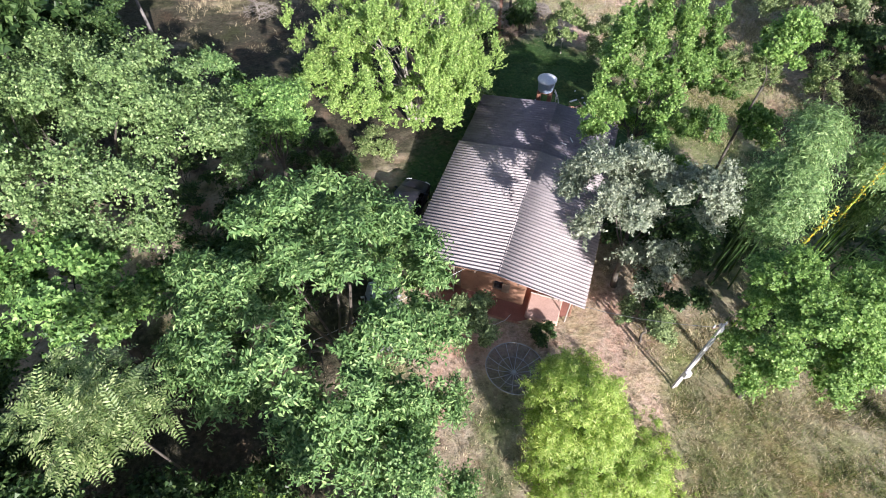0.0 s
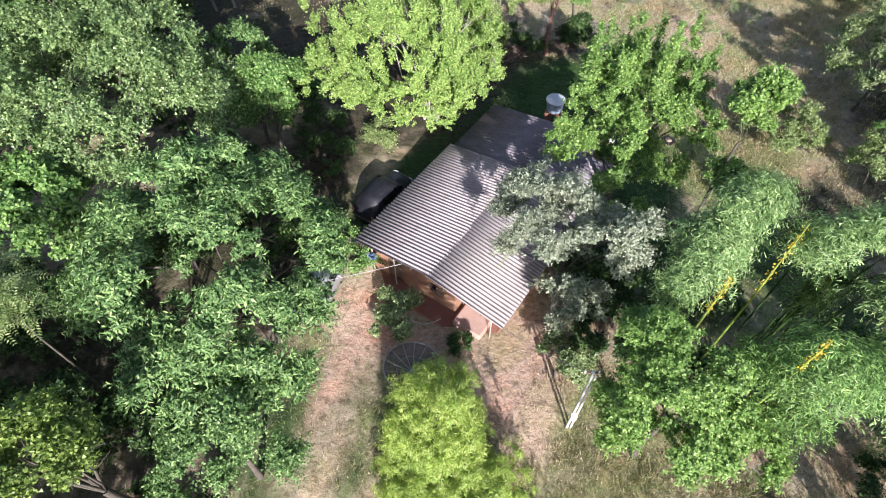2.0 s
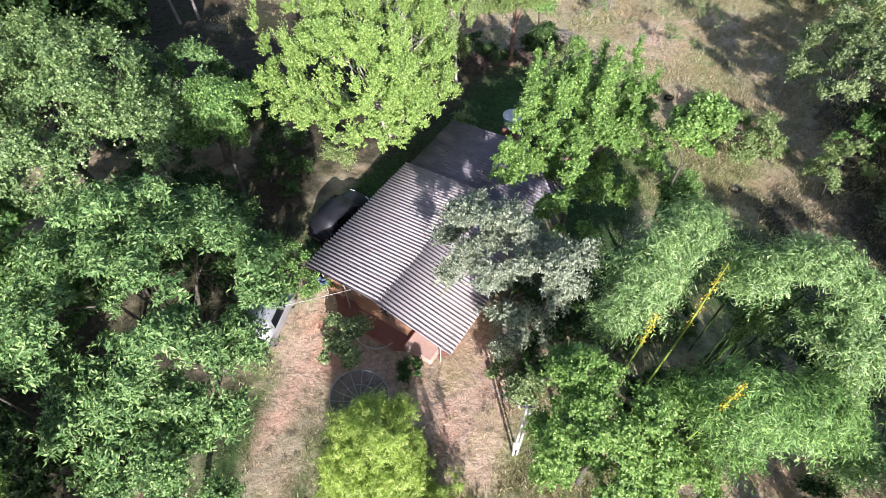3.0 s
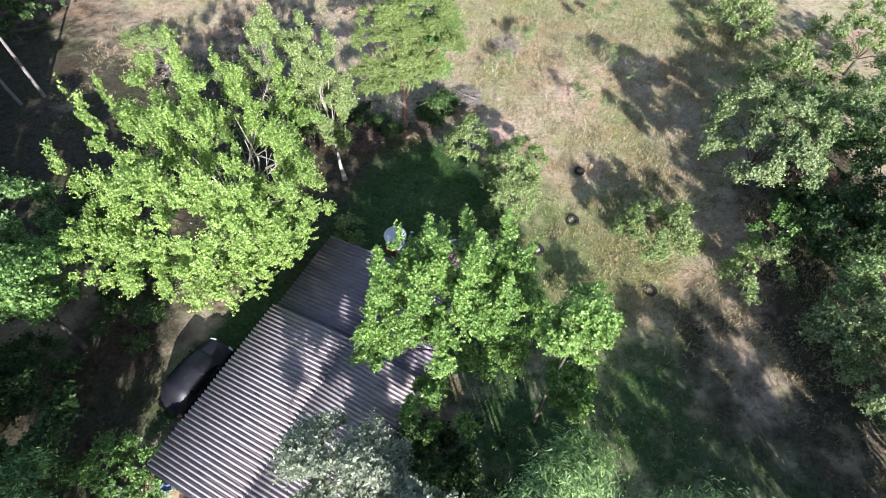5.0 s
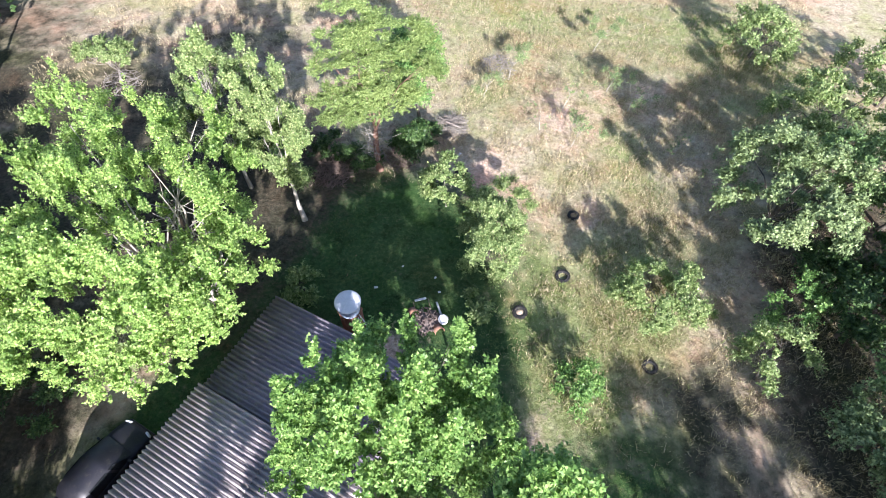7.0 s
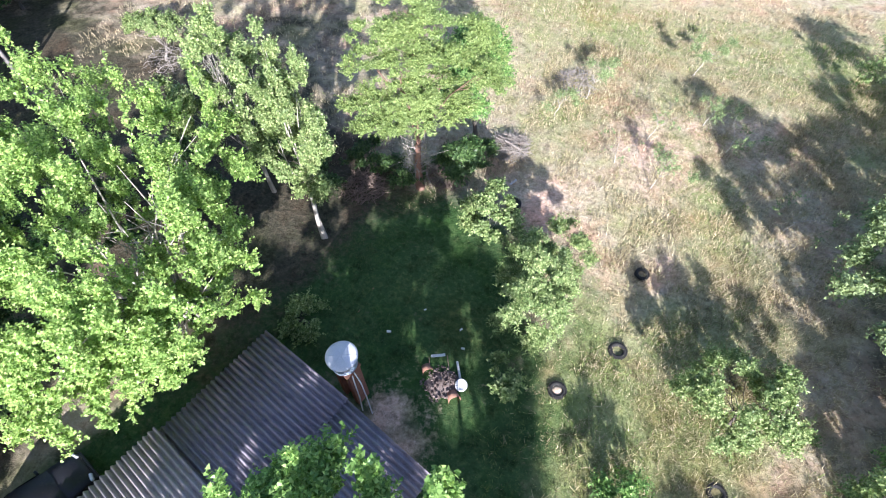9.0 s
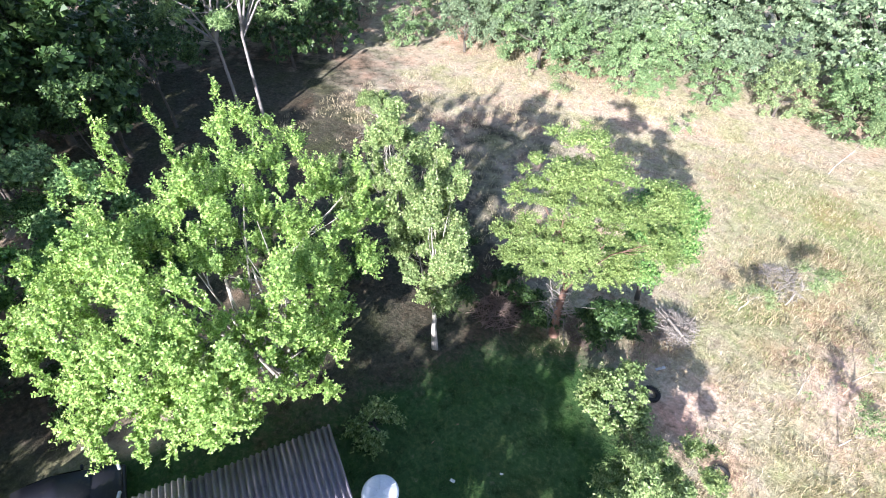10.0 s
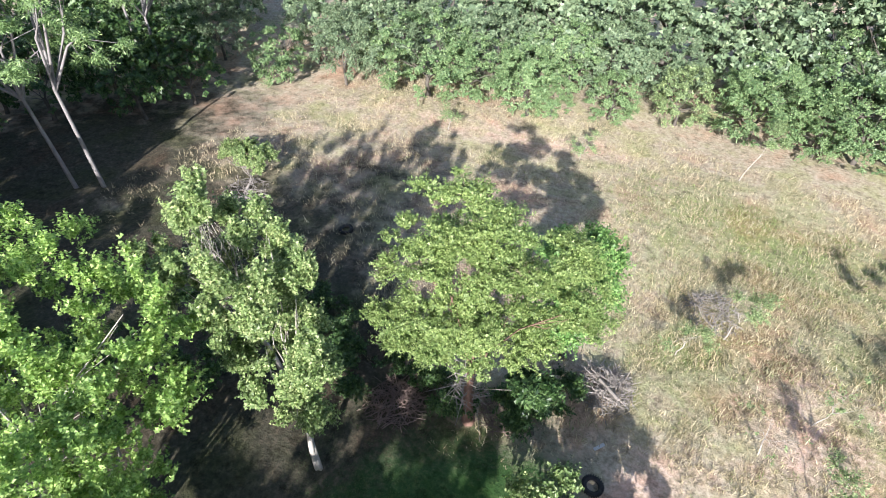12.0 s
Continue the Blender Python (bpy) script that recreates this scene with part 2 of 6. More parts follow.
def ground_material():
    """Dry grass, lawn and bare earth, some toned for shade, placed by the sheet's own cover values."""
    m, nodes, links, bsdf = material("meadow_ground")
    cover = nodes.new("ShaderNodeAttribute")
    cover.attribute_name = "cover"
    sep = nodes.new("ShaderNodeSeparateColor")
    links.new(cover.outputs["Color"], sep.inputs[0])
    fine = noise_node(nodes, links, 5.5, 8, 0.72)
    mid = noise_node(nodes, links, 0.9, 6, 0.6)
    dry = ramp(nodes, [(0.25, (0.20, 0.16, 0.108)), (0.5, (0.46, 0.385, 0.275)), (0.75, (0.70, 0.61, 0.48))])
    # Lawn green is darkened to the tone it has under tree shade.
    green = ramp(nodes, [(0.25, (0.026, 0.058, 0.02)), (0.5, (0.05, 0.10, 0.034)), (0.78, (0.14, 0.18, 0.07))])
    bare = ramp(nodes, [(0.25, (0.42, 0.275, 0.20)), (0.5, (0.64, 0.46, 0.35)), (0.75, (0.80, 0.645, 0.52))])
    # Leaf litter, kept so dark that it also paints shade under trees.
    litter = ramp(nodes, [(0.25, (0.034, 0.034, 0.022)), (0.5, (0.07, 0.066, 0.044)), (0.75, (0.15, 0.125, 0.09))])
    for r in (dry, green, bare, litter):
        links.new(fine.outputs["Fac"], r.inputs[0])

    def sharp(channel, width=0.25):
        add = nodes.new("ShaderNodeMath")
        add.operation = "ADD"
        links.new(channel, add.inputs[0])
        sub = nodes.new("ShaderNodeMath")
        sub.operation = "MULTIPLY_ADD"
        links.new(mid.outputs["Fac"], sub.inputs[0])
        sub.inputs[1].default_value, sub.inputs[2].default_value = 1.3, -0.65
        links.new(sub.outputs[0], add.inputs[1])
        fin = nodes.new("ShaderNodeMath")
        fin.operation = "MULTIPLY_ADD"
        links.new(fine.outputs["Fac"], fin.inputs[0])
        fin.inputs[1].default_value = 0.9
        links.new(add.outputs[0], fin.inputs[2])
        mr = nodes.new("ShaderNodeMapRange")
        mr.inputs["From Min"].default_value, mr.inputs["From Max"].default_value = 0.95 - width, 0.95 + width
        links.new(fin.outputs[0], mr.inputs["Value"])
        return mr.outputs[0]

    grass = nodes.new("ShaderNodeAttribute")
    grass.attribute_name = "pasture_and_sunlit"
    # Yellowish field grass; this tone also paints the lawn's sunlit side.
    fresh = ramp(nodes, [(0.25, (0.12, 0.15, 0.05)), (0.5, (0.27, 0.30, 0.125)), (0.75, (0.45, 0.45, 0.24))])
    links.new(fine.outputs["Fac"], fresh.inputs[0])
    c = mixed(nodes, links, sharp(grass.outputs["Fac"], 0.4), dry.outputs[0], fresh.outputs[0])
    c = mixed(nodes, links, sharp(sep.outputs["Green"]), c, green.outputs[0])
    c = mixed(nodes, links, sharp(sep.outputs["Red"]), c, bare.outputs[0])
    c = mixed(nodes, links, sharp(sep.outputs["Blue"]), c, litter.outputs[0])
    broad = noise_node(nodes, links, 0.33, 5, 0.65)
    tint = ramp(nodes, [(0.32, (1.12, 0.88, 0.83)), (0.5, (1.0, 1.0, 1.0)), (0.66, (0.84, 0.95, 0.68))])
    links.new(broad.outputs["Fac"], tint.inputs[0])
    c = mixed(nodes, links, 1.0, c, tint.outputs[0], "MULTIPLY")
    speck = noise_node(nodes, links, 2.2, 10, 0.8)
    dots = ramp(nodes, [(0.36, (0.45, 0.45, 0.42)), (0.5, (1, 1, 1))])
    links.new(speck.outputs["Fac"], dots.inputs[0])
    c = mixed(nodes, links, 1.0, c, dots.outputs[0], "MULTIPLY")
    links.new(c, bsdf.inputs["Base Color"])
    bsdf.inputs["Roughness"].default_value = 0.95
    bsdf.inputs["Specular IOR Level"].default_value = 0.15
    relief(nodes, links, bsdf, fine.outputs["Fac"], 0.8, 0.12)
    return m


GROUND = ground_material()


# ==== building helpers ====
def mesh_object(name, verts, faces, mat, parent=None, smooth=False):
    """One mesh from arrays; faces is an (n, k) array."""
    me = bpy.data.meshes.new(name)
    verts, faces = np.asarray(verts, dtype=np.float32), np.asarray(faces, dtype=np.int32)
    n, k = faces.shape
    me.vertices.add(len(verts))
    me.vertices.foreach_set("co", verts.ravel())
    me.loops.add(n * k)
    me.loops.foreach_set("vertex_index", faces.ravel())
    me.polygons.add(n)
    me.polygons.foreach_set("loop_start", np.arange(0, n * k, k, dtype=np.int32))
    me.update(calc_edges=True)
    me.materials.append(mat)
    if smooth:
        me.polygons.foreach_set("use_smooth", np.ones(n, dtype=bool))
    ob = new(name, me)
    if parent:
        ob.parent = parent
    return ob


def part(name, bm, mat, parent, label="", smooth=False, at=None):
    me = bpy.data.meshes.new(name)
    bm.to_mesh(me)
    bm.free()
    me.materials.append(mat)
    if smooth:
        for p in me.polygons:
            p.use_smooth = True
    ob = new(name, me)
    ob.parent = parent
    if at is not None:
        ob.matrix_basis = at
    return tagged(ob, label)


def thing(name, m, label, category, group="", kind=""):
    ob = new(name)
    ob.matrix_basis = m
    return tagged(ob, label, category, group, kind)


def box(bm, size, at=(0, 0, 0), turn=(0, 0, 0), bevel=0.0):
    r = bmesh.ops.create_cube(bm, size=1, matrix=pose(*at, *turn) @ Matrix.Diagonal((*size, 1)))
    if bevel:
        edges = list({e for v in r["verts"] for e in v.link_edges})
        bmesh.ops.bevel(bm, geom=edges, offset=bevel, segments=1, affect="EDGES")
    return bm


def rod(bm, a, b, r1, r2=None, seg=8):
    a, b = Vector(a), Vector(b)
    d = b - a
    m = Matrix.Translation((a + b) / 2) @ d.to_track_quat("Z", "Y").to_matrix().to_4x4()
    bmesh.ops.create_cone(bm, cap_ends=True, segments=seg, radius1=r1, radius2=r1 if r2 is None else r2, depth=d.length, matrix=m)
    return bm


def ring(bm, radius, thick, at=(0, 0, 0), seg=28, tube=8, flat=1.0):
    rows = []
    for i in range(seg):
        a = 2 * math.pi * i / seg
        row = []
        for j in range(tube):
            b = 2 * math.pi * j / tube
            r = radius + thick * math.cos(b)
            row.append(bm.verts.new((at[0] + r * math.cos(a), at[1] + r * math.sin(a), at[2] + thick * flat * math.sin(b))))
        rows.append(row)
    for i in range(seg):
        for j in range(tube):
            bm.faces.new((rows[i][j], rows[(i + 1) % seg][j], rows[(i + 1) % seg][(j + 1) % tube], rows[i][(j + 1) % tube]))
    return bm


def tubes(paths, seg=6):
    """Tapered limbs: each path is a list of (point, radius). Returns arrays."""
    V, F = [], []
    for path in paths:
        pts = np.array([p for p, _ in path], dtype=float)
        rad = np.array([r for _, r in path])
        start = len(V)
        for i in range(len(pts)):
            d = pts[min(i + 1, len(pts) - 1)] - pts[max(i - 1, 0)]
            d /= np.linalg.norm(d) + 1e-9
            side = np.cross(d, (0.31, 0.17, 0.93) if abs(d[2]) < 0.9 else (1, 0.2, 0))
            side /= np.linalg.norm(side)
            other = np.cross(d, side)
            for j in range(seg):
                a = 2 * math.pi * j / seg
                V.append(pts[i] + rad[i] * (math.cos(a) * side + math.sin(a) * other))
        for i in range(len(pts) - 1):
            for j in range(seg):
                k = (j + 1) % seg
                F.append((start + i * seg + j, start + i * seg + k, start + (i + 1) * seg + k, start + (i + 1) * seg + j))
    return np.array(V), np.array(F)


def height(x, y):
    """The ground: a gentle slope with a level place for the house and small unevenness."""
    h = -0.064 * (y - 46) - 1.0
    h = h - 0.42 * np.exp(-(((x - 7.5) / 4.2) ** 2 + ((y - 20.5) / 4.5) ** 2))
    h = h + 0.10 * np.sin(x * 0.37 + 1.3) * np.sin(y * 0.31) + 0.05 * np.sin(x * 0.9 + y * 0.7)
    return h


def spot(x, y, lift=0.0):
    return (x, y, float(height(x, y)) + lift)


def unit(a):
    return a / (np.linalg.norm(a, axis=-1, keepdims=True) + 1e-9)


# ==== plants ====
def leaves(rng, at, axis, normal, length, width, fold=0.22, small=False):
    """Folded, pointed leaves. at, axis, normal: (n, 3); length, width: (n,)."""
    side = unit(np.cross(axis, normal))
    nrm = np.cross(side, axis)
    L, W = length[:, None], width[:, None]
    if small:
        blunt = rng.random((len(at), 1)) < 0.5
        a = np.where(blunt, at - axis * L * 0.05, at - side * W * 0.5)
        b = np.where(blunt, at + side * W * 0.55 + axis * L * 0.8, at + side * W * 0.5 + axis * L * 0.25)
        c = np.where(blunt, at - side * W * 0.5 + axis * L * 0.9, at + axis * L)
        v = np.stack([a, b, c], 1)
        return v.reshape(-1, 3), np.arange(len(at) * 3).reshape(-1, 3)
    mid = at + axis * L * 0.45
    v = np.stack([at, mid + side * W * 0.5 + nrm * W * fold, at + axis * L - nrm * L * 0.08, mid - side * W * 0.5 + nrm * W * fold], 1)
    n = len(at)
    i = np.arange(n)[:, None] * 4
    f = np.concatenate([i + np.array([[0, 1, 2]]), i + np.array([[0, 2, 3]])])
    return v.reshape(-1, 3), f


def clumps(rng, centre, radii, count, size, low=-0.25, squash=0.75, inner=0.3):
    """Leaf clumps over the outside of an egg, with some inside: rows of x, y, z, r, r, rz."""
    d = unit(rng.normal(size=(count * 3, 3)))
    d = d[d[:, 2] > low][:count]
    f = np.where(rng.random(len(d)) < inner, rng.uniform(0.3, 0.75, len(d)), rng.uniform(0.74, 1.0, len(d)))
    c = np.array(centre) + d * np.array(radii) * f[:, None]
    r = size * rng.uniform(0.65, 1.3, len(d))
    return np.column_stack([c, r, r, r * squash])


def crown(rng, lobes, count, length, width, up=0.45, rosette=14, hang=0.1, reach=1.0, flat=0.0, small=True):
    """Leafy twigs that grow outward from the clumps; holes stay between the clumps."""
    lobes = np.asarray(lobes)
    k = max(1, count // rosette)
    w = lobes[:, 3] ** 2
    pick = rng.choice(len(lobes), size=k, p=w / w.sum())
    lo = lobes[pick]
    middle = lobes[:, :3].mean(0) - np.array((0, 0, 0.35 * np.ptp(lobes[:, 2])))
    out = unit(lo[:, :3] - middle)
    tall = np.array((0, 0, 1.0))
    start = lo[:, :3] + unit(rng.normal(size=(k, 3))) * lo[:, 3:6] * (0.6 * rng.random((k, 1)))
    way = unit(out * 0.75 + tall * up + unit(rng.normal(size=(k, 3))) * np.array((1.0, 1.0, 1.0 - flat)))
    span = reach * rng.uniform(0.55, 1.1, (k, 1)) * lo[:, 3:6]
    s = (np.arange(rosette) + 0.5) / rosette * 0.85 + 0.15
    S = np.tile(s, k)[:, None] + rng.normal(size=(k * rosette, 1)) * 0.03
    W, N = np.repeat(way, rosette, 0), k * rosette
    P = np.repeat(start, rosette, 0) + W * np.repeat(span, rosette, 0) * S - tall * hang * 0.5 * np.repeat(span[:, :1], rosette, 0) * S * S
    radial = unit(np.cross(W, rng.normal(size=(N, 3))))
    radial[:, 2] *= 1.0 - 0.7 * flat
    axis = unit(W * 0.55 + radial - tall * hang)
    local = unit(P - np.repeat(lo[:, :3], rosette, 0))
    normal = unit(tall * (0.35 + flat) + np.repeat(out, rosette, 0) * 0.45 + local * 0.7 + 0.5 * rng.normal(size=(N, 3)))
    L = length * rng.uniform(0.7, 1.25, N)
    return leaves(rng, P, axis, normal, L, L * width, 0.22, small)


def fronds(rng, lobes, count, length, pairs=9):
    """Feathered leaves: a bent midrib with pairs of leaflets."""
    lobes = np.asarray(lobes)
    w = lobes[:, 3] ** 2
    pick = rng.choice(len(lobes), size=count, p=w / w.sum())
    lo = lobes[pick]
    d = unit(rng.normal(size=(count, 3)))
    d[:, 2] = np.abs(d[:, 2])
    p = lo[:, :3] + d * lo[:, 3:6] * rng.uniform(0.6, 1.0, (count, 1))
    t = unit(np.cross(unit(d + np.array((0, 0, 0.8))), rng.normal(size=(count, 3))))
    axis = unit(t + 0.35 * d)
    N = unit(np.cross(np.cross(axis, (0, 0, 1.0)), axis))
    side = np.cross(axis, N)
    L = length * rng.uniform(0.7, 1.2, count)
    V, F, o = [], [], 0
    for j in range(pairs):
        s = (j + 1) / pairs
        base = p + axis * (L * s)[:, None] - N * (L * 0.35 * s * s)[:, None]
        for sign in (-1, 1):
            ax = unit(side * sign + axis * 0.5)
            ll = L * 0.26 * (1 - 0.5 * abs(2 * s - 0.9))
            v, f = leaves(rng, base, ax, N, ll, ll * 0.34, 0.1)
            V.append(v)
            F.append(f + o)
            o += len(v)
    return np.concatenate(V), np.concatenate(F)


def limbs(rng, base, lobes, trunk, fork, count, bend=0.5, twigs=2, stems=None):
    """Trunk and boughs that reach into the clumps."""
    base, fork = np.array(base, float), np.array(fork, float)
    out = [[(base - (0, 0, 0.15), trunk * 1.35), (base + (fork - base) * 0.3 + rng.normal(size=3) * 0.08 * bend, trunk), (base + (fork - base) * 0.7 + rng.normal(size=3) * 0.1 * bend, trunk * 0.85), (fork, trunk * 0.72)]]
    lobes = np.asarray(lobes)
    pick = rng.choice(len(lobes), size=min(count, len(lobes)), replace=False)
    for i in pick:
        end = fork + (lobes[i, :3] - fork) * 0.88
        mid = fork + (end - fork) * 0.5 + rng.normal(size=3) * 0.35 * bend + np.array((0, 0, 0.15 * np.linalg.norm(end - fork)))
        r = trunk * rng.uniform(0.2, 0.38)
        out.append([(fork - (0, 0, 0.05), r), (fork + (mid - fork) * 0.5 + rng.normal(size=3) * 0.1, r * 0.85), (mid, r * 0.6), (end, r * 0.25)])
        for _ in range(twigs):
            tip = end + rng.normal(size=3) * lobes[i, 3] * 0.6
            out.append([(mid + (end - mid) * rng.uniform(0, 0.6), r * 0.35), ((mid + tip) / 2 + rng.normal(size=3) * 0.15, r * 0.22), (tip, r * 0.08)])
    return out


def tree(rng, name, base, label, lobes, leaf, leaf_args, bark, trunk=0.16, fork=None, boughs=10, group="", category="tree", kind="fan", twigs=2, extra=None):
    """A trunk with boughs and a crown of single leaves."""
    bx, by, bz = base
    ob = thing(name, pose(bx, by, bz), label, category, group)
    lobes = np.asarray(lobes, float).copy()
    lobes[:, :3] -= np.array(base)
    if fork is None:
        mean = lobes[:, :3].mean(0)
        fork = (mean[0] * 0.5, mean[1] * 0.5, mean[2] * 0.45)
    V, F = tubes(limbs(rng, (0, 0, 0), lobes, trunk, fork, boughs, twigs=twigs) + (extra or []))
    mesh_object("trunk", V, F, bark, ob, True)
    V, F = fronds(rng, lobes, **leaf_args) if kind == "frond" else crown(rng, lobes, **leaf_args)
    mesh_object("crown", V, F, leaf, ob)
    return ob
# ==== ground ====
def blob(x, y, cx, cy, rx, ry=None, turn=0.0):
    ry = rx if ry is None else ry
    c, s = math.cos(radians(turn)), math.sin(radians(turn))
    dx, dy = (x - cx) * c + (y - cy) * s, -(x - cx) * s + (y - cy) * c
    return np.exp(-((dx / rx) ** 2 + (dy / ry) ** 2))


def cover_of(x, y):
    """Share of bare earth, green and leaf litter; green and litter also paint shade."""
    bare = (0.9 * blob(x, y, 4.4, 14.5, 0.55, 4.5, 6) + 0.95 * blob(x, y, 10.2, 17.2, 1.5, 2.2, -15) + 0.8 * blob(x, y, 9.6, 11.2, 2.4, 1.0)
            + 0.7 * blob(x, y, 3.4, 18.6, 1.3, 1.6) + 0.9 * blob(x, y, 6.2, 17.6, 1.6, 1.3) + 0.75 * blob(x, y, 11.2, 31.0, 0.8, 1.0, 20) + 0.8 * blob(x, y, 11.9, 29.4, 0.7, 1.7, 25) + 0.6 * blob(x, y, 13.5, 41.5, 1.6, 2.4)
            + 0.85 * blob(x, y, 25.5, 28.4, 0.5, 1.7, 22) + 0.6 * blob(x, y, 19.0, 39.6, 0.9, 1.3) + 0.6 * blob(x, y, 18.0, 47.0, 3.5, 5.0) + 0.45 * blob(x, y, 22.6, 50.2, 1.6)
            + 0.6 * blob(x, y, 17.2, 28.6, 0.9, 1.2) + 0.5 * blob(x, y, -12.3, 40.2, 1.8, 1.0) + 0.55 * blob(x, y, -3, 58.3, 14, 1.5, 16) + 0.55 * blob(x, y, 23.0, 33.5, 0.8, 3.0, 15)
            + 0.4 * blob(x, y, 16.5, 11.0, 2.0, 1.4) + 0.6 * blob(x, y, 11.0, 14.2, 1.0, 2.0) + 0.9 * blob(x, y, 10.9, 17.6, 1.3, 2.6, 10) + 0.55 * blob(x, y, 10.8, 19.0, 1.0, 2.0) + 0.5 * blob(x, y, 6, 10.5, 2.5, 1.5))
    # Green under trees and bamboo carries the lawn's shaded tone.
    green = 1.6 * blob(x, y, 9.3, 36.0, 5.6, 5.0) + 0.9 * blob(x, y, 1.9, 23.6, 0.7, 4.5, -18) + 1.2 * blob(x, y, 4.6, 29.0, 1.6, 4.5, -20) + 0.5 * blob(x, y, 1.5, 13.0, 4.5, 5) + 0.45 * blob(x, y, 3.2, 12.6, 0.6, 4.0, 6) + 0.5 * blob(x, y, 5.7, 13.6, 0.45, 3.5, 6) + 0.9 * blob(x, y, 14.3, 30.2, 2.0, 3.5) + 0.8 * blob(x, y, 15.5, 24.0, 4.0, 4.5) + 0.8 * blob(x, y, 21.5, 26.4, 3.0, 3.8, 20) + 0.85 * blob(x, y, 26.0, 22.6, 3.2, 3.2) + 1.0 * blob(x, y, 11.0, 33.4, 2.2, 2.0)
    # Litter also deepens shade; blob (-2.5, 51.5) follows cast shade on the field.
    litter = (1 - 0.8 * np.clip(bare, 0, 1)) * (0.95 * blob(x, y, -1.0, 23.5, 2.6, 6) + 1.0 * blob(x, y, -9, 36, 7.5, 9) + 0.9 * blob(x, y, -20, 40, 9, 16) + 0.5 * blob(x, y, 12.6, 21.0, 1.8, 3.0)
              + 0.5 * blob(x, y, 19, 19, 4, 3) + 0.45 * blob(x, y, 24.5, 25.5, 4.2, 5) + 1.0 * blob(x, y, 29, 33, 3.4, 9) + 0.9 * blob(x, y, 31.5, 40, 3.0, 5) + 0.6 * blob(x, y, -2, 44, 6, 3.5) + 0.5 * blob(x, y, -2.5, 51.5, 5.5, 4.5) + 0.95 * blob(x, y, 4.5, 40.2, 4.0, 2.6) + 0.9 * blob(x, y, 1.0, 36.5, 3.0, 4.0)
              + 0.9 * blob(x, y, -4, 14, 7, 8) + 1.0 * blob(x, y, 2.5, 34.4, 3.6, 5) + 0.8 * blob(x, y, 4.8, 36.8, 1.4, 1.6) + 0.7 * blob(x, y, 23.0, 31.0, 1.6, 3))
    return np.clip(np.stack([bare, green, litter], -1), 0, 1)


def pasture_and_sunlit_of(x, y):
    """How much yellowish green grass grows among the dry, and the lawn's sunlit tone."""
    # First blob brightens the sunlit side of the lawn by colour.
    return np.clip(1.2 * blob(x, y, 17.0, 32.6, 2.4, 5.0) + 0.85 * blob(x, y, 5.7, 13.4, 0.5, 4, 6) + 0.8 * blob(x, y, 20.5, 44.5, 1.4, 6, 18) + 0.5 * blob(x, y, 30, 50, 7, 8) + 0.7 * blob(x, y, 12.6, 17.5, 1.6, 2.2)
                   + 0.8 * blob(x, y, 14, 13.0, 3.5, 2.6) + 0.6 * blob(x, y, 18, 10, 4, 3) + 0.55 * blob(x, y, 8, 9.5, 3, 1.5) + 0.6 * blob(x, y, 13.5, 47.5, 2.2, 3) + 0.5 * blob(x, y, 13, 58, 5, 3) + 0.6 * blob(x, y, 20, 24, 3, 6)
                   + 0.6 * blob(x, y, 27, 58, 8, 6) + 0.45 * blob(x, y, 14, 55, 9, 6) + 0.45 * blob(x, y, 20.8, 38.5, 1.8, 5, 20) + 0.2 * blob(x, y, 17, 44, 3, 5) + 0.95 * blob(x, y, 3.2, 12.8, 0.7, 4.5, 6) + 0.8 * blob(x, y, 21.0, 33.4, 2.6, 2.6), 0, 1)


def build_ground():
    inner = np.arange(-60, 90.01, 1.0)
    far = np.array([110, 150, 230, 400, 800, 1600, 3000.0])
    axis = np.concatenate([-(far[::-1]) + 0, inner, far + 0])
    X, Y = np.meshgrid(axis, axis, indexing="ij")
    near = np.clip(1 - (np.hypot(X - 12, Y - 36) - 70) / 60, 0, 1)
    Z = height(X, np.clip(Y, -80, 110)) * near + (1 - near) * -2.5
    rng = np.random.default_rng(5)
    Z = Z + near * rng.normal(size=Z.shape) * 0.035
    n = len(axis)
    V = np.stack([X, Y, Z], -1).reshape(-1, 3)
    i, j = np.meshgrid(np.arange(n - 1), np.arange(n - 1), indexing="ij")
    a = (i * n + j).ravel()
    F = np.stack([a, a + n, a + n + 1, a + 1], 1)
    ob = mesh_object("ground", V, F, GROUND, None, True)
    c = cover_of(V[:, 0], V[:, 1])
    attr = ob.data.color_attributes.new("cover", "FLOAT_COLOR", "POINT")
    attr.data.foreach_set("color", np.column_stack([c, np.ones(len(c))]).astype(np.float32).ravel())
    p = pasture_and_sunlit_of(V[:, 0], V[:, 1])
    attr = ob.data.color_attributes.new("pasture_and_sunlit", "FLOAT_COLOR", "POINT")
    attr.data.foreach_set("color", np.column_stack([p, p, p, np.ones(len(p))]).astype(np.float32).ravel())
    return tagged(ob, "sloping meadow of dry grass, lawn and bare pinkish earth", "ground", "", "structure")


build_ground()


# ==== the house ====
AXIS = math.degrees(math.atan2(0.942, 0.335))
HOUSE = pose(6.53, 19.97, 0, 0, 0, AXIS)
WAVE = 0.169


